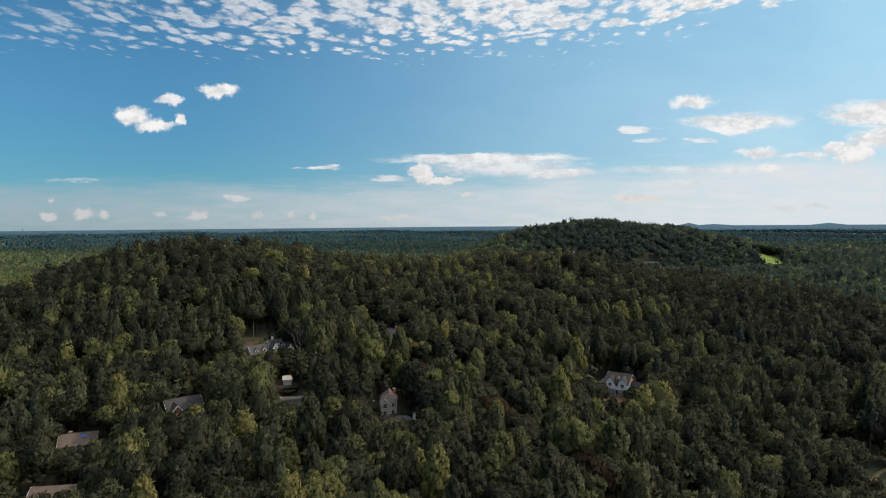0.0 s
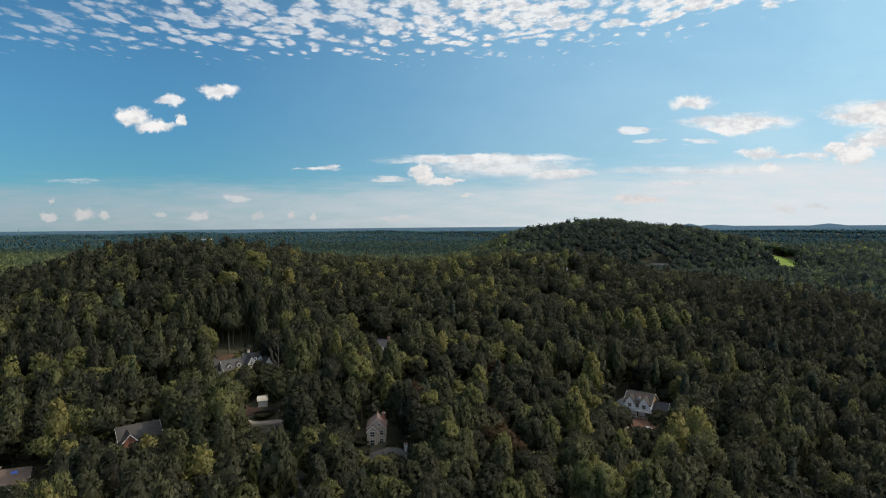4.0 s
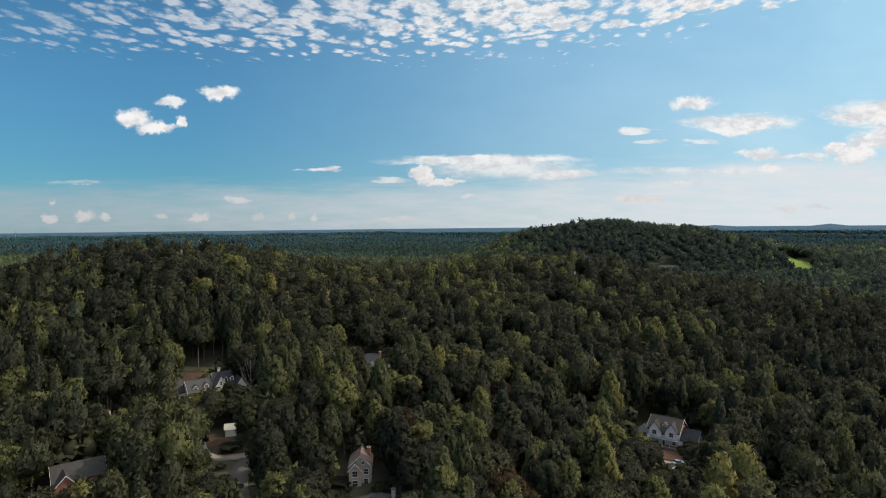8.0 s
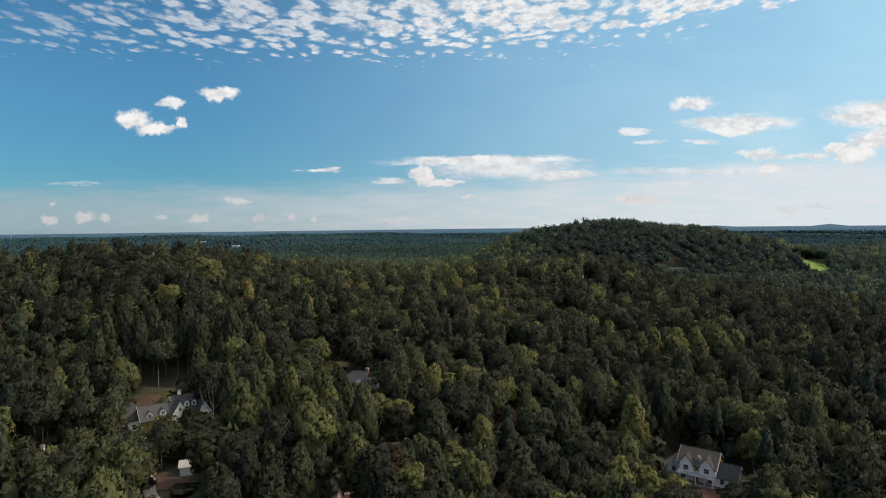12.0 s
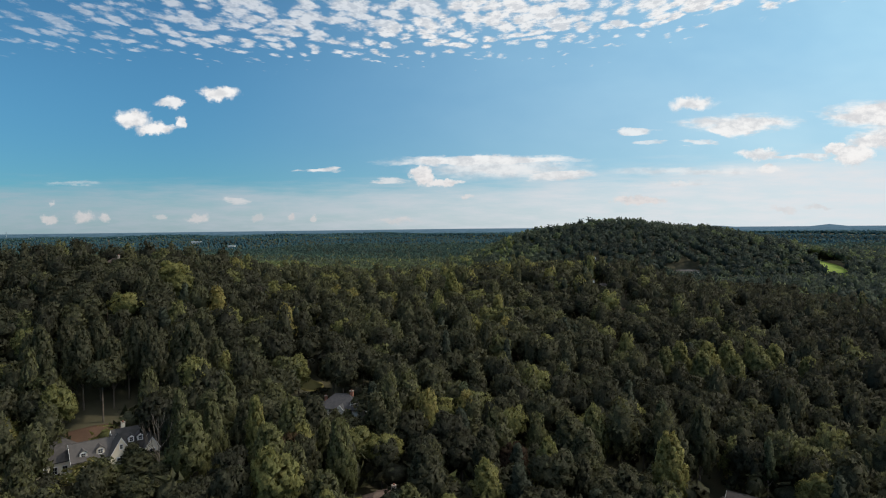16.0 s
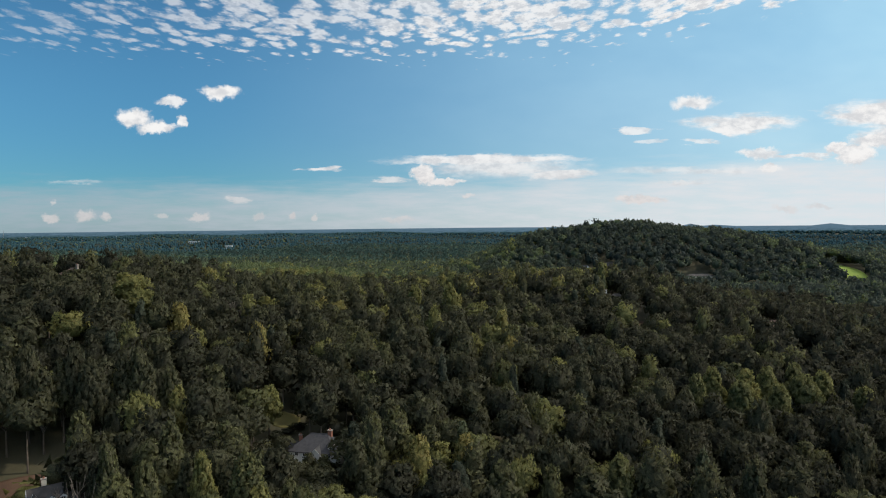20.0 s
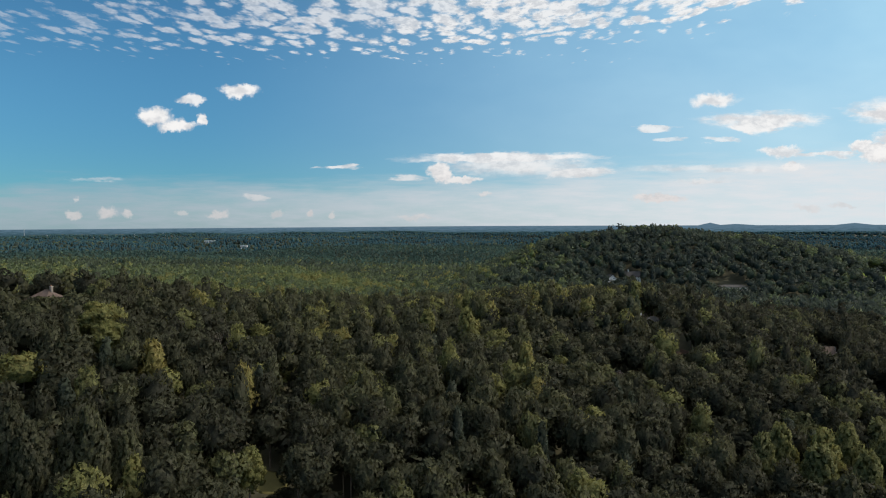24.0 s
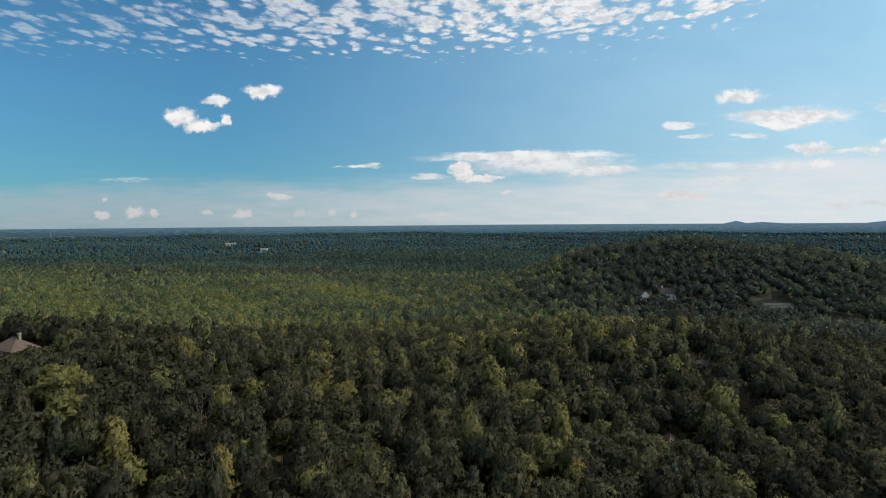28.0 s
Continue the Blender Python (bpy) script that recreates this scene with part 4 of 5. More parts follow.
def leaf_cards(rng, lobes, n, size, tallness):
    """n upright sprays of leaves on the outside of the boughs, as small pointed faces."""
    pts, nrm = np.zeros((0, 3)), np.zeros((0, 3))
    w = lobes[:, 3] ** 2
    mid = np.average(lobes[:, :3], axis=0, weights=w) - (0, 0, 1.5)
    egg = np.array((1, 1, tallness))
    while len(pts) < n:
        k = rng.choice(len(lobes), 2 * n + 20, p=w / w.sum())
        d = rng.normal(size=(len(k), 3))
        d /= np.linalg.norm(d, axis=1)[:, None]
        p = lobes[k, :3] + d * egg * (lobes[k, 3] * rng.uniform(0.8, 1.15, len(k)))[:, None]
        gap = np.linalg.norm((p[:, None] - lobes[None, :, :3]) / egg, axis=2) / lobes[None, :, 3]
        ok = (gap.min(1) > 0.76) & (d[:, 2] > rng.uniform(-1.0, 0.35, len(k)))
        pts, nrm = np.concatenate([pts, p[ok]]), np.concatenate([nrm, d[ok] / egg + 0.3 * (p[ok] - mid) / 5])
    pts, out = pts[:n], nrm[:n] / np.linalg.norm(nrm[:n], axis=1)[:, None]
    nrm = out * (1, 1, 0.5) + rng.normal(0, 0.45, (n, 3))
    nrm[np.sum(nrm * out, 1) < 0] *= -1
    nrm /= np.linalg.norm(nrm, axis=1)[:, None]
    b = (0, 0, 1.0) + 0.5 * out * (1, 1, 0) + rng.normal(0, 0.35, (n, 3))
    b -= nrm * np.sum(b * nrm, 1)[:, None]
    b /= np.linalg.norm(b, axis=1)[:, None]
    t = np.cross(b, nrm)
    s = size * rng.uniform(0.6, 1.35, (n, 1))
    c = [(-0.44, -0.42, -0.08), (0.44, -0.36, 0.05), (0.04, 0.8, 0.0)]
    vs = np.stack([pts + s * (x * t + y * b + z * nrm) for x, y, z in c], 1)
    crown = (pts - mid) / (1, 1, 1.3)
    soft = 0.55 * out + 0.75 * crown / np.linalg.norm(crown, axis=1)[:, None] + rng.normal(0, 0.16, (n, 3)) + (0, 0, 0.1)
    soft /= np.linalg.norm(soft, axis=1)[:, None]
    return vs.reshape(-1, 3), np.arange(n * 3).reshape(n, 3), np.repeat(soft, 3, 0)


def cores(lobes, scale, rng, tallness=1.0):
    vs = np.concatenate([ICO_V * (r * scale) * (1, 1, tallness) * rng.uniform(0.85, 1.15, (12, 1)) + (x, y, z) for x, y, z, r in lobes])
    fs = np.concatenate([ICO_F + 12 * i for i in range(len(lobes))])
    return vs, fs, np.tile(ICO_V, (len(lobes), 1))


def heart(shape, scale, rng):
    """The dense inside of a crown."""
    z, w, h = CORE[shape]
    return ICO_V * (w * scale, w * scale, h * scale) * rng.uniform(0.88, 1.12, (12, 1)) + (0, 0, z), ICO_F, ICO_V


def stem(points, r0, r1, sides=7):
    """A tapered tube along points."""
    P = np.array(points, float)
    rad = np.linspace(r0, r1, len(P))
    ang = np.linspace(0, 2 * math.pi, sides, endpoint=False)
    vs = np.concatenate([p + r * np.stack([np.cos(ang), np.sin(ang), 0 * ang], 1) for p, r in zip(P, rad)])
    fs = [(i * sides + a, i * sides + (a + 1) % sides, (i + 1) * sides + (a + 1) % sides, (i + 1) * sides + a) for i in range(len(P) - 1) for a in range(sides)]
    return vs, np.array(fs)


def limbs(rng, lobes, count):
    """A bent limb out to each of the largest lobes."""
    V, F, n = [], [], 0
    for x, y, z, r in lobes[np.argsort(-np.hypot(lobes[:, 0], lobes[:, 1]))][:count]:
        z0 = max(z - 1.0 - 0.9 * math.hypot(x, y), 5.0)
        vs, fs = stem(((0, 0, z0), (x * 0.45, y * 0.45, z0 + 0.35 * (z - z0) + 0.2), (x * 0.9, y * 0.9, z)), 0.17, 0.05, 5)
        V.append(vs)
        F.append(fs + n)
        n += len(vs)
    return np.concatenate(V), np.concatenate(F)


SHAPES = ("round", "tall", "tall", "spreading", "tall", "round", "pine", "pine")
HEIGHT_OF = {"round": 1.0, "tall": 1.1, "spreading": 0.98, "pine": 1.05}
rng = np.random.default_rng(11)
LOBES = [lobes_of(rng, s) for s in SHAPES]
NEAR = []                          # per shape: the trunk, limb and crown meshes of the single trees
for k, s in enumerate(SHAPES):
    cv, cf, cn = leaf_cards(rng, LOBES[k], 1900, 0.74, STRETCH[s])
    kv, kf, kn = cores(LOBES[k], 0.74, rng, STRETCH[s])
    hv, hf, hn = heart(s, 1.0, rng)
    kv, kf, kn = np.concatenate([kv, hv]), np.concatenate([kf, hf + len(kv)]), np.concatenate([kn, hn])
    me_leaf = arrays_mesh("crown", np.concatenate([cv, kv]), np.concatenate([cf, kf + len(cv)]), near_pine_mat if s == "pine" else near_leaf_mat, tint=np.full(len(cv) + len(kv), 0.30), normals=np.concatenate([cn, kn]))
    tv, tf = stem(((0, 0, -1.2), (0.1, 0, 3), (-0.05, 0.1, 9), (0, 0, 17.5)), 0.36, 0.07)
    lv, lf = limbs(rng, LOBES[k], 7)
    NEAR.append((arrays_mesh("trunk", tv, tf, bark_mat, True), arrays_mesh("limbs", lv, lf, bark_mat, True), me_leaf))


def tinted(mesh, value):
    """A copy of a crown's mesh with another tint."""
    me = mesh.copy()
    me.attributes["tint"].data.foreach_set("value", np.full(len(me.vertices), value, np.float32))
    return me


TINTS = (0.08, 0.20, 0.32, 0.48, 0.66, 0.84)
CROWNS = {}


def single_tree(x, y, shape, h, spread, tint, rz, label, group="trees of the near slope", name="tree", mat=None):
    """A tree as a thing of its own: trunk, limbs and crown."""
    th = new(name)
    th.matrix_world = Matrix.Translation((x, y, float(ground(x, y)))) @ Matrix.Rotation(radians(rz), 4, "Z") @ Matrix.Diagonal((spread, spread, h / 20.0, 1))
    tagged(th, label, "tree", group)
    q = min(range(len(TINTS)), key=lambda i: abs(TINTS[i] - tint))
    key = (shape, q, mat.name if mat else "")
    if key not in CROWNS:
        CROWNS[key] = tinted(NEAR[shape][2], TINTS[q])
        if mat:
            CROWNS[key].materials[0] = mat
    for n, me in (("trunk", NEAR[shape][0]), ("limbs", NEAR[shape][1]), ("crown", CROWNS[key])):
        new(n, me).parent = th
    return th


KIND = {"round": "broad oak with a rounded crown", "tall": "tall tulip poplar with a pointed crown", "spreading": "spreading oak with a flat-topped crown", "pine": "slender pine with a narrow crown"}


def tint_word(t):
    return "dark green" if t < 0.3 else "green" if t < 0.6 else "yellow-green" if t < 0.82 else "yellowing"


# trees that stand out: x, y, height, spread, tint, shape
MARKED = []
for x, y, top, spread, tint, shape in (
    (-134, 308, 33, 0.9, 0.84, 0), (-122, 300, 30, 0.8, 0.5, 4),
    (-132, 409, 78, 1.4, 0.84, 5), (-122, 400, 73, 1.2, 0.80, 0), (-8, 483, 68, 1.15, 0.80, 2), (-26, 484, 67, 1.1, 0.76, 4), (15.6, 438, 60, 0.85, 0.76, 2), (-39, 462, 59, 1.0, 0.74, 1),
    (-103, 353, 57, 1.0, 0.74, 4), (-122, 316, 46, 0.9, 0.80, 0), (-8.8, 321, 36, 1.0, 0.70, 1), (99, 391, 46, 1.1, 0.66, 2), (90, 398, 45, 1.0, 0.62, 4),
    (110, 399, 45, 1.1, 0.62, 2), (118, 388, 43, 1.0, 0.60, 0), (128, 396, 44, 1.1, 0.64, 4), (106, 382, 43, 1.0, 0.58, 4), (94, 384, 44, 1.1, 0.60, 1), (122, 404, 45, 1.0, 0.58, 2), (136, 386, 41, 1.0, 0.62, 1), (82, 392, 44, 0.9, 0.56, 4), (93.5, 302, 27, 1.0, 0.72, 0), (-44, 277, 42, 1.1, 0.66, 0), (40, 330, 38, 1.0, 0.62, 4), (-165, 285, 42, 1.3, 0.84, 0),
    (-150, 262, 30, 1.1, 0.84, 5), (45, 272, 36, 0.9, 0.62, 4), (-82, 343, 52, 0.8, 0.84, 2), (58, 640, 58, 1.2, 0.80, 2), (-63, 365, 46, 0.9, 0.74, 4)):
    g0, tint, spread = float(ground(x, y)), min(tint + 0.10, 0.83), spread * 1.12
    h = min(max(top - g0, 15), 31)
    MARKED.append((x, y))
    single_tree(x, y, shape, h / HEIGHT_OF[SHAPES[shape]], spread, tint, (x * 37) % 360, f"{tint_word(tint)} {KIND[SHAPES[shape]]} above its neighbours", "yellow-green trees")


for i in range(15):
    x, y = -143 + 3.9 * i + 1.3 * math.sin(i * 2.3), 333 + 0.28 * 3.9 * i + 2.6 * math.sin(i * 4.1)
    if (i * 7) % 5 == 4:
        y += 4
    MARKED.append((x, y))
    single_tree(x, y, (1, 2, 4)[i % 3], 26 + 3 * math.sin(i * 1.7), 0.95, 0.32, i * 50, "tall forest tree with a long bare trunk behind the yard", "trees behind the manor yard")


def bare_tree(x, y, h, label, seed, mat):
    """A leafless tree: trunk, forked limbs and twigs."""
    r = np.random.default_rng(seed)
    th = empty("bare_tree", x, y, float(ground(x, y)), 0, label, "tree")
    tv, tf = stem(((0, 0, -1), (0.2, 0, h * 0.3), (0, 0.2, h * 0.6), (0.1, 0, h)), 0.24, 0.04)
    t = new("trunk", arrays_mesh("trunk", tv, tf, mat, True))
    t.parent = th
    for i in range(11):
        a, z0 = r.uniform(0, 6.283), h * r.uniform(0.42, 0.85)
        L = (h - z0) * 0.75 + 1.5
        d = np.array((math.cos(a), math.sin(a), 0))
        p0, p1, p2 = np.array((0, 0, z0)), np.array((0, 0, z0)) + d * L * 0.3 + (0, 0, L * 0.4), np.array((0, 0, z0)) + d * L * 0.45 + (0, 0, L)
        V, F, n = [], [], 0
        for pts, ra, rb in ((((p0, p1, p2)), 0.09, 0.025), ((p1, p1 + d * 1.2 + (0.4, 0.3, 1.6)), 0.06, 0.02), ((0.5 * (p1 + p2), 0.5 * (p1 + p2) + d * 0.6 + (-0.6, 0.4, 1.4)), 0.05, 0.02)):
            vs, fs = stem(pts, ra, rb, 5)
            V.append(vs)
            F.append(fs + n)
            n += len(vs)
        new("limb", arrays_mesh("limb", np.concatenate(V), np.concatenate(F), mat, True)).parent = th
    MARKED.append((x, y))


bare_tree(-96, 422, 19, "pale dead tree with bare forked limbs", 3, bark_mat)
bare_tree(-83, 299, 22, "leafless grey tree beside the manor", 5, bark_mat)


# ---- the woods ----
CAMS = [(0, 0, 93.5, 2.1), (0, 52, 92.5, 2.1), (0, 108, 92.3, 2.1), (1, 160, 93.5, 2.2), (0, 199, 100.7, 3.1), (-2, 244, 118.5, 5.8)]


def nearest_view(x, y):
    """Distance from the flight line where a spot comes into view; large where it never does."""
    top = ground(x, y) + 20
    D = np.full(x.shape, 9e9)
    for cx, cy, cz, yaw in CAMS:
        d = np.hypot(x - cx, y - cy)
        a = np.degrees(np.arctan2(x - cx, y - cy)) + yaw
        ok = (np.abs(a) < 40) & (d * 0.52 + 12 > cz - top) & (y > cy)
        D = np.where(ok, np.minimum(D, d), D)
    return D


def is_open(x, y, margin=1.0):
    m = np.zeros(x.shape, bool)
    for cx, cy, rx, ry, rz in CLEAR:
        c, s = math.cos(radians(rz)), math.sin(radians(rz))
        px, py = (x - cx) * c + (y - cy) * s, -(x - cx) * s + (y - cy) * c
        m |= (px / (rx + margin)) ** 2 + (py / (ry + margin)) ** 2 < 1
    for cx, cy in MARKED:
        m |= (x - cx) ** 2 + (y - cy) ** 2 < 30
    return m


def scatter(x0, x1, y0, y1, step, seed):
    r = np.random.default_rng(seed)
    gx_, gy_ = np.meshgrid(np.arange(x0, x1, step), np.arange(y0, y1, step * 0.87))
    gx_ = gx_ + (np.arange(gx_.shape[0]) % 2 * step / 2)[:, None]
    x = gx_.ravel() + r.uniform(-0.46, 0.46, gx_.size) * step
    y = gy_.ravel() + r.uniform(-0.46, 0.46, gx_.size) * step
    return x, y, r


def wave(x, y, s, seed):
    return (np.sin(x / s + seed) * np.sin(y / s * 1.1 + 2 * seed) + 0.7 * np.sin(x / s * 2.3 + y / s * 1.7 + 3 * seed) + 0.5 * np.sin(x / s * 0.6 - y / s * 2.9 + seed)) / 2.2


def tree_values(x, y, r):
    """Tint (with patches of sun and cloud shade in it), height, spread and shape for trees at x, y."""
    n = len(x)
    f = wave(x, y, 34, 0.7)
    away = np.clip((y - 900) / 500, 0, 1)
    tint = 0.20 + 0.12 * f + r.normal(0, 1, n) * (0.10 - 0.06 * away)
    tint = tint + away * (0.16 * wave(x, y, 110, 5.1) + 0.20 * wave(x, y * 2.2, 330, 0.3) + 0.08 * np.sin(y / 70 + np.sin(x / 260)))
    yellow = r.uniform(0, 1, n) < (1 - 0.8 * away) * 0.16 + 0.14 * (1 - away) * np.clip(wave(x, y, 60, 2.1), 0, 1)
    tint = np.where(yellow, r.uniform(0.55, 0.88, n), tint)
    # sunlit stretches west and in the valley, lightened through the tint
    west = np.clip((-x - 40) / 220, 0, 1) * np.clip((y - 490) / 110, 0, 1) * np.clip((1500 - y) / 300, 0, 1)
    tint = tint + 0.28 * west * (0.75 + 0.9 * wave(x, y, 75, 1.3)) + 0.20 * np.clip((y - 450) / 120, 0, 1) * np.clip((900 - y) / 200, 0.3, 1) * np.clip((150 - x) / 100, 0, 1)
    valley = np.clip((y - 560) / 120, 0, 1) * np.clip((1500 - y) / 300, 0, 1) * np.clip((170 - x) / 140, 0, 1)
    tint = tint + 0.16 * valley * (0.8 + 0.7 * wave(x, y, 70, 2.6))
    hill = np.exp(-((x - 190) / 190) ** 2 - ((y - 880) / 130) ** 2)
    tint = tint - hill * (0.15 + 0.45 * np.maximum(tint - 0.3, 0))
    # cloud shade over the near slope and the east, darkened through the tint
    cloud_shade = np.clip((y - 325) / 40, 0, 1) * np.clip((490 - y) / 60, 0, 1) * np.clip((330 - np.abs(x)) / 60, 0, 1)
    tint = np.where(yellow & (r.uniform(0, 1, n) < 0.55 * cloud_shade), 0.2, tint) - (0.04 + 0.14 * np.clip((x - 10) / 60, 0, 1)) * cloud_shade
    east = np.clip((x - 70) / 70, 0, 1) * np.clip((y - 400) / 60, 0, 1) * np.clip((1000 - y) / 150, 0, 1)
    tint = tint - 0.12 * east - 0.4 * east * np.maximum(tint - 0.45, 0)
    # near sides darkened too, for darker trees and shade together
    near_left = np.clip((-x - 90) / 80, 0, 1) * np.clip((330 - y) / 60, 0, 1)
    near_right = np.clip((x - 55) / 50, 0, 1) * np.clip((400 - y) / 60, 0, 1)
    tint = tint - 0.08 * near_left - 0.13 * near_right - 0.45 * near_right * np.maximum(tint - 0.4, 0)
    h = 20.0 + 2.0 * wave(x, y, 47, 1.9) + r.normal(0, 1, n) * (2.9 - 1.1 * np.clip((y - 320) / 60, 0, 1))
    spread = np.clip(r.normal(1.06, 0.17, n), 0.72, 1.6)
    far = np.clip((y - 1150) / 300, 0, 1)
    pine = r.uniform(0, 1, n) < 0.03 + 0.67 * far + 0.07 * (wave(x, y, 90, 4.0) > 0.35) - 0.7 * west - 0.5 * np.exp(-((x - 190) / 190) ** 2 - ((y - 880) / 130) ** 2)
    shape = np.where(pine, r.integers(6, 8, n), np.where((y > 820) | ((y > 340) & (r.uniform(0, 1, n) < 0.62)), np.array((0, 3, 5))[r.integers(0, 3, n)], r.integers(0, 6, n)))
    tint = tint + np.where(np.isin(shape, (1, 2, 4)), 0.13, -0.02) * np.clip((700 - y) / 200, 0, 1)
    h = np.clip(h + 3.5 * away * wave(x, y, 95, 3.3), 11, 29)
    for hx, hy, tx, ty, w, low in LOW:
        along, side = (x - hx) * tx + (y - hy) * ty, np.abs((x - hx) * ty - (y - hy) * tx)
        cap = low + 0.30 * np.maximum(along, 0)
        h = np.where((along > -2) & (along < 60) & (side < w), np.minimum(h, cap), h)
    spread = np.where(h < 11, spread * np.clip(h / 12, 0.5, 1), spread)
    return np.clip(tint, 0.02, 0.95), h, spread, shape


def templates(n_cards, size, core, trunk, seed):
    """Joined low-detail trees, one a shape: vertices, triangles, and tint offset a vertex."""
    out = []
    r = np.random.default_rng(seed)
    for k in range(len(SHAPES)):
        V, F, dT, N, n = [], [], [], [], 0
        if n_cards:
            cv, cf, cn = leaf_cards(r, LOBES[k], n_cards, size, STRETCH[SHAPES[k]])
            V.append(cv)
            F.append(cf)
            dT.append(np.zeros(len(cv)))
            N.append(cn)
            n += len(cv)
        if core == "one":
            kv, kf, kn = heart(SHAPES[k], 1.08, r)
        else:
            z0, w0, h0 = CORE[SHAPES[k]]
            half, mid = np.array((w0, w0, h0)) * (1.1 if n_cards else 1.3), np.array((0, 0, z0))
            a = np.linspace(0, 2 * math.pi, 5, endpoint=False) + k
            kv = np.concatenate([[(0, 0, 0.95)], np.stack([0.72 * np.cos(a), 0.72 * np.sin(a), 0.5 + 0 * a], 1), np.stack([1.0 * np.cos(a + 0.6), 1.0 * np.sin(a + 0.6), -0.9 + 0 * a], 1)]) * r.uniform(0.75, 1.25, (11, 1)) * half + mid
            kf = [(0, 1 + i, 1 + (i + 1) % 5) for i in range(5)]
            for i in range(5):
                kf += [(1 + i, 6 + i, 1 + (i + 1) % 5), (1 + (i + 1) % 5, 6 + i, 6 + (i + 1) % 5)]
            kf = np.array(kf)
            kn = (kv - mid) / half
            kn /= np.linalg.norm(kn, axis=1)[:, None]
        V.append(kv)
        F.append(kf + n)
        N.append(kn)
        # inside of the crown tinted darker, as shade behind the sprays
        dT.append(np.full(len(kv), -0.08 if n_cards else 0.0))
        n += len(kv)
        if trunk:
            tv, tf = stem(((0, 0, -1.5), (0, 0, 15)), 0.3, 0.1, 3)
            tf = np.concatenate([tf[:, [0, 1, 2]], tf[:, [0, 2, 3]]])
            out.append((np.concatenate(V), np.concatenate(F), np.concatenate(dT), np.concatenate(N), tv, tf))
        else:
            out.append((np.concatenate(V), np.concatenate(F), np.concatenate(dT), np.concatenate(N), None, None))
    return out


def plant(x, y, r, temp, names, label, leaf=None, pine=None, wide=1.0, tall=1.0):
    """Joins trees at x, y into woods of one mesh for broadleaves and one for pines."""
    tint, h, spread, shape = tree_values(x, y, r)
    z, spread = ground(x, y), spread * wide
    turn = r.uniform(0, 6.283, len(x))
    groups = {"leaf": [[], [], [], 0, []], "pine": [[], [], [], 0, []], "stem": [[], [], [], 0, []]}
    for k in range(len(SHAPES)):
        i = np.flatnonzero(shape == k)
        if not len(i):
            continue
        tv, tf, dt, tn, sv, sf = temp[k]
        hk = tall * h[i] / 20 * HEIGHT_OF[SHAPES[k]]
        for key, vv, ff, off in (("pine" if SHAPES[k] == "pine" else "leaf", tv, tf, dt), ("stem", sv, sf, None)):
            if vv is None:
                continue
            c, s = np.cos(turn[i])[:, None] * spread[i][:, None], np.sin(turn[i])[:, None] * spread[i][:, None]
            V = np.stack([x[i][:, None] + vv[:, 0] * c - vv[:, 1] * s, y[i][:, None] + vv[:, 0] * s + vv[:, 1] * c, z[i][:, None] + vv[:, 2] * hk[:, None]], -1).reshape(-1, 3)
            g = groups[key]
            g[0].append(V)
            g[1].append((ff[None] + (np.arange(len(i)) * len(vv))[:, None, None]).reshape(-1, 3) + g[3])
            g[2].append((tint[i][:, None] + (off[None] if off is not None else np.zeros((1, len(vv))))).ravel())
            g[3] += len(V)
            if key != "stem":
                c, s = np.cos(turn[i])[:, None], np.sin(turn[i])[:, None]
                g[4].append(np.stack([tn[:, 0] * c - tn[:, 1] * s, tn[:, 0] * s + tn[:, 1] * c, tn[:, 2] + 0 * c], -1).reshape(-1, 3))
    for key, mat in (("leaf", leaf or leaf_mat), ("pine", pine or pine_mat), ("stem", bark_mat)):
        V, F, T, n, N = groups[key]
        if n:
            me = arrays_mesh(names[key], np.concatenate(V), np.concatenate(F), mat, tint=np.concatenate(T), normals=np.concatenate(N) if N else None)
            tagged(new(names[key], me), label[key], "woods", kind="stuff")


NAMES = {"leaf": "broadleaf_woods", "pine": "pine_woods", "stem": "woodland_trunks"}
LABELS = {"leaf": "dense green broadleaf woods on rolling ground", "pine": "dark green pines scattered through the woods", "stem": "grey-brown trunks standing in the woods"}
FAR_LABELS = {"leaf": "far green woods spreading to the horizon", "pine": "far hazy blue-green pine woods on the plain", "stem": "far trunks"}

# the near belt: single trees in the middle of it, joined ones round them
x, y, r = scatter(-470, 470, 40, 760, 8.9, 21)
D = nearest_view(x, y)
keep = ~is_open(x, y) & (D < 480)
x, y, D = x[keep], y[keep], D[keep]
single = (np.abs(x + 0.02 * y) < 34 + 0.34 * (y - 130)) & (y > 135) & (y < 322) & (D < 300)
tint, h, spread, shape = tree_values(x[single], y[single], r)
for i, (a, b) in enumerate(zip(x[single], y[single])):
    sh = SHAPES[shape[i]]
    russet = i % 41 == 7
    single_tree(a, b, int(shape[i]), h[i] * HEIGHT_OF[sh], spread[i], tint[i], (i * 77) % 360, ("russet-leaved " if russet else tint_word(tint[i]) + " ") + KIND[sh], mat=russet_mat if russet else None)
near = ~single & (D < 250)
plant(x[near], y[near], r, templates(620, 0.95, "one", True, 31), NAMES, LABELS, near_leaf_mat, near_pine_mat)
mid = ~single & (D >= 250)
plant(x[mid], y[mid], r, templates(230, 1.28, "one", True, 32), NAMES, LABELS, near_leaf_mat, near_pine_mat)
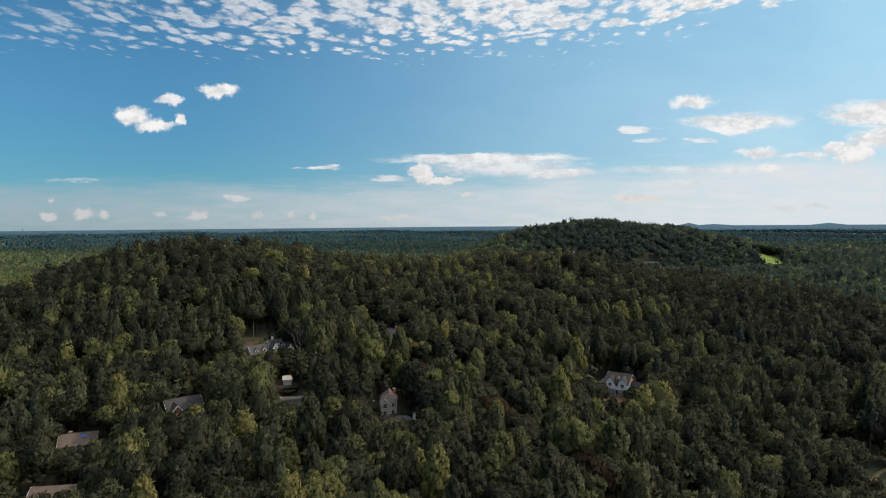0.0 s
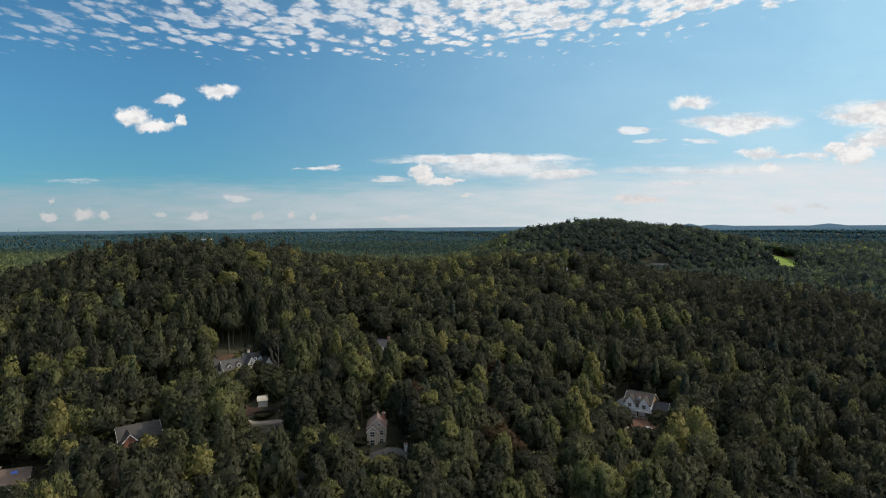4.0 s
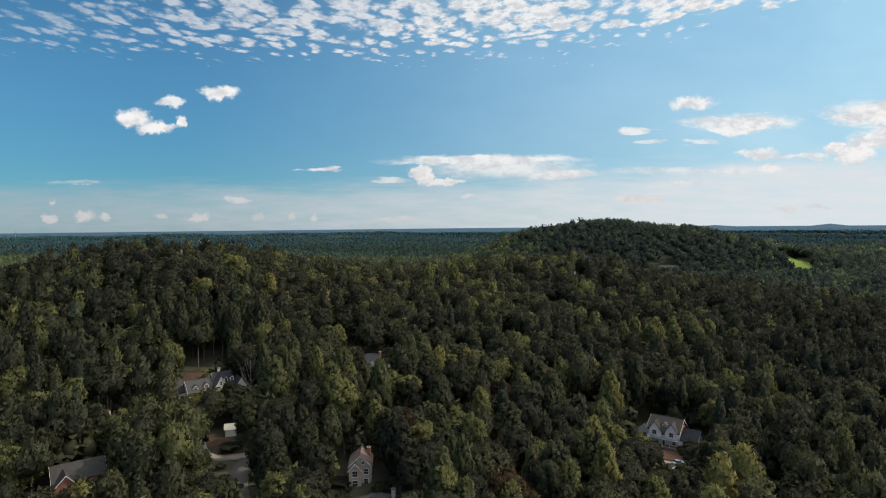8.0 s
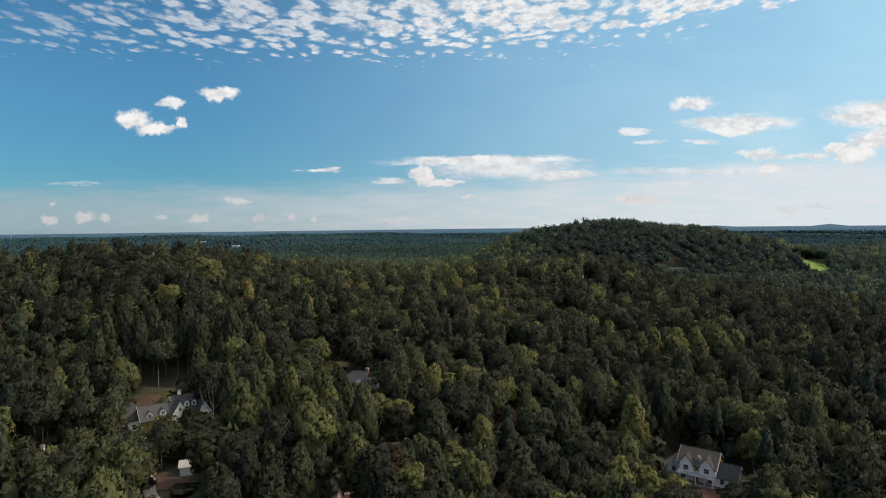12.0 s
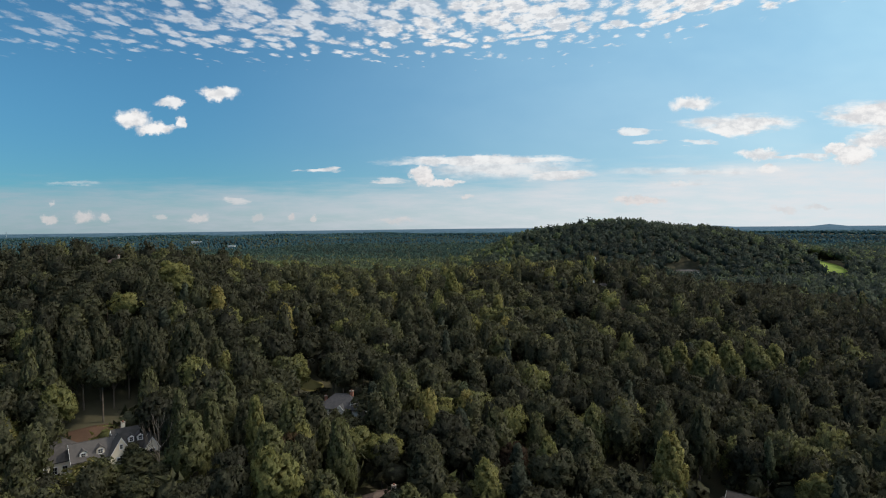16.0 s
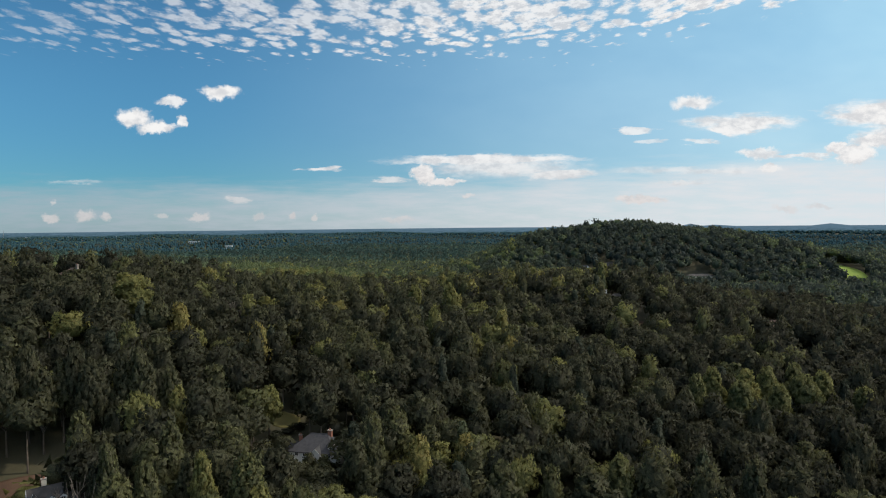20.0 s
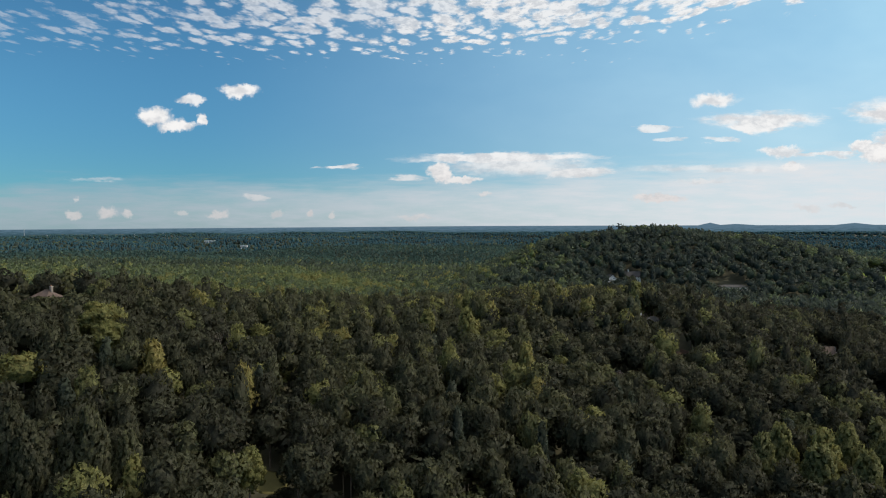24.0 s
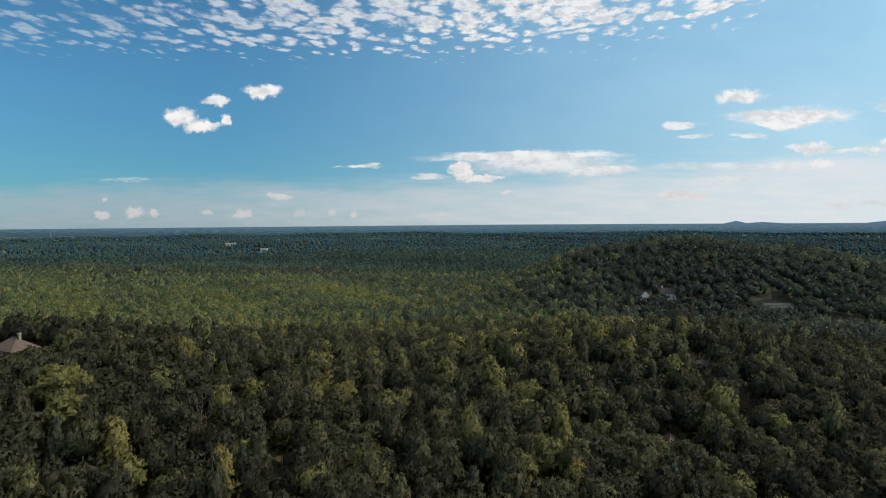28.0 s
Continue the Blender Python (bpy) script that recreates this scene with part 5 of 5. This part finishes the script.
# low growth between the trunks
x, y, r = scatter(-330, 330, 110, 520, 10.2, 27)
D = nearest_view(x, y)
keep = ~is_open(x, y, 0.0) & (D < 330)
plant(x[keep], y[keep], r, templates(36, 2.2, "one", False, 38), dict(NAMES, leaf="undergrowth", pine="young_pines"), dict(LABELS, leaf="low dark green undergrowth beneath the trees", pine="young pines beneath the trees"), near_leaf_mat, near_pine_mat, 0.95, 0.58)
# further belts, coarser step by step, in leaf colours that carry haze
x, y, r = scatter(-1100, 1100, 300, 1300, 9.0, 22)
D = nearest_view(x, y)
keep = ~is_open(x, y) & (D >= 480) & (D < 950)
plant(x[keep], y[keep], r, templates(40, 2.1, "one", False, 33), NAMES, LABELS, hazy_leaf_mat, hazy_pine_mat)
x, y, r = scatter(-1900, 1900, 500, 2200, 10.2, 23)
D = nearest_view(x, y)
keep = ~is_open(x, y) & (D >= 950) & (D < 1400)
plant(x[keep], y[keep], r, templates(20, 3.2, "cap", False, 39), NAMES, FAR_LABELS, hazy_leaf_mat, hazy_pine_mat, 1.1)
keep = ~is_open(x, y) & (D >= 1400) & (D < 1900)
plant(x[keep], y[keep], r, templates(5, 4.0, "cap", False, 34), NAMES, FAR_LABELS, hazy_leaf_mat, hazy_pine_mat, 1.2)
x, y, r = scatter(-3400, 3400, 1000, 3700, 22, 24)
D = nearest_view(x, y)
keep = ~is_open(x, y) & (D >= 1900) & (np.hypot(x, y) < 3600)
plant(x[keep], y[keep], r, templates(0, 0, "cap", False, 35), NAMES, FAR_LABELS, hazy_leaf_mat, hazier_pine_mat, 2.1)
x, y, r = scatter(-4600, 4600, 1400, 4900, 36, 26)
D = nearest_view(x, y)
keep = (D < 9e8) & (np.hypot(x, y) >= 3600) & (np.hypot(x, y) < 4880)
plant(x[keep], y[keep], r, templates(0, 0, "cap", False, 37), NAMES, FAR_LABELS, hazy_pine_mat, hazier_pine_mat, 3.0)
# woods beside and behind the flight line
x, y, r = scatter(-520, 520, -260, 640, 11.5, 25)
D = nearest_view(x, y)
keep = ~is_open(x, y) & (D > 1e6)
plant(x[keep], y[keep], r, templates(0, 0, "cap", False, 36), NAMES, LABELS, near_leaf_mat, near_pine_mat)
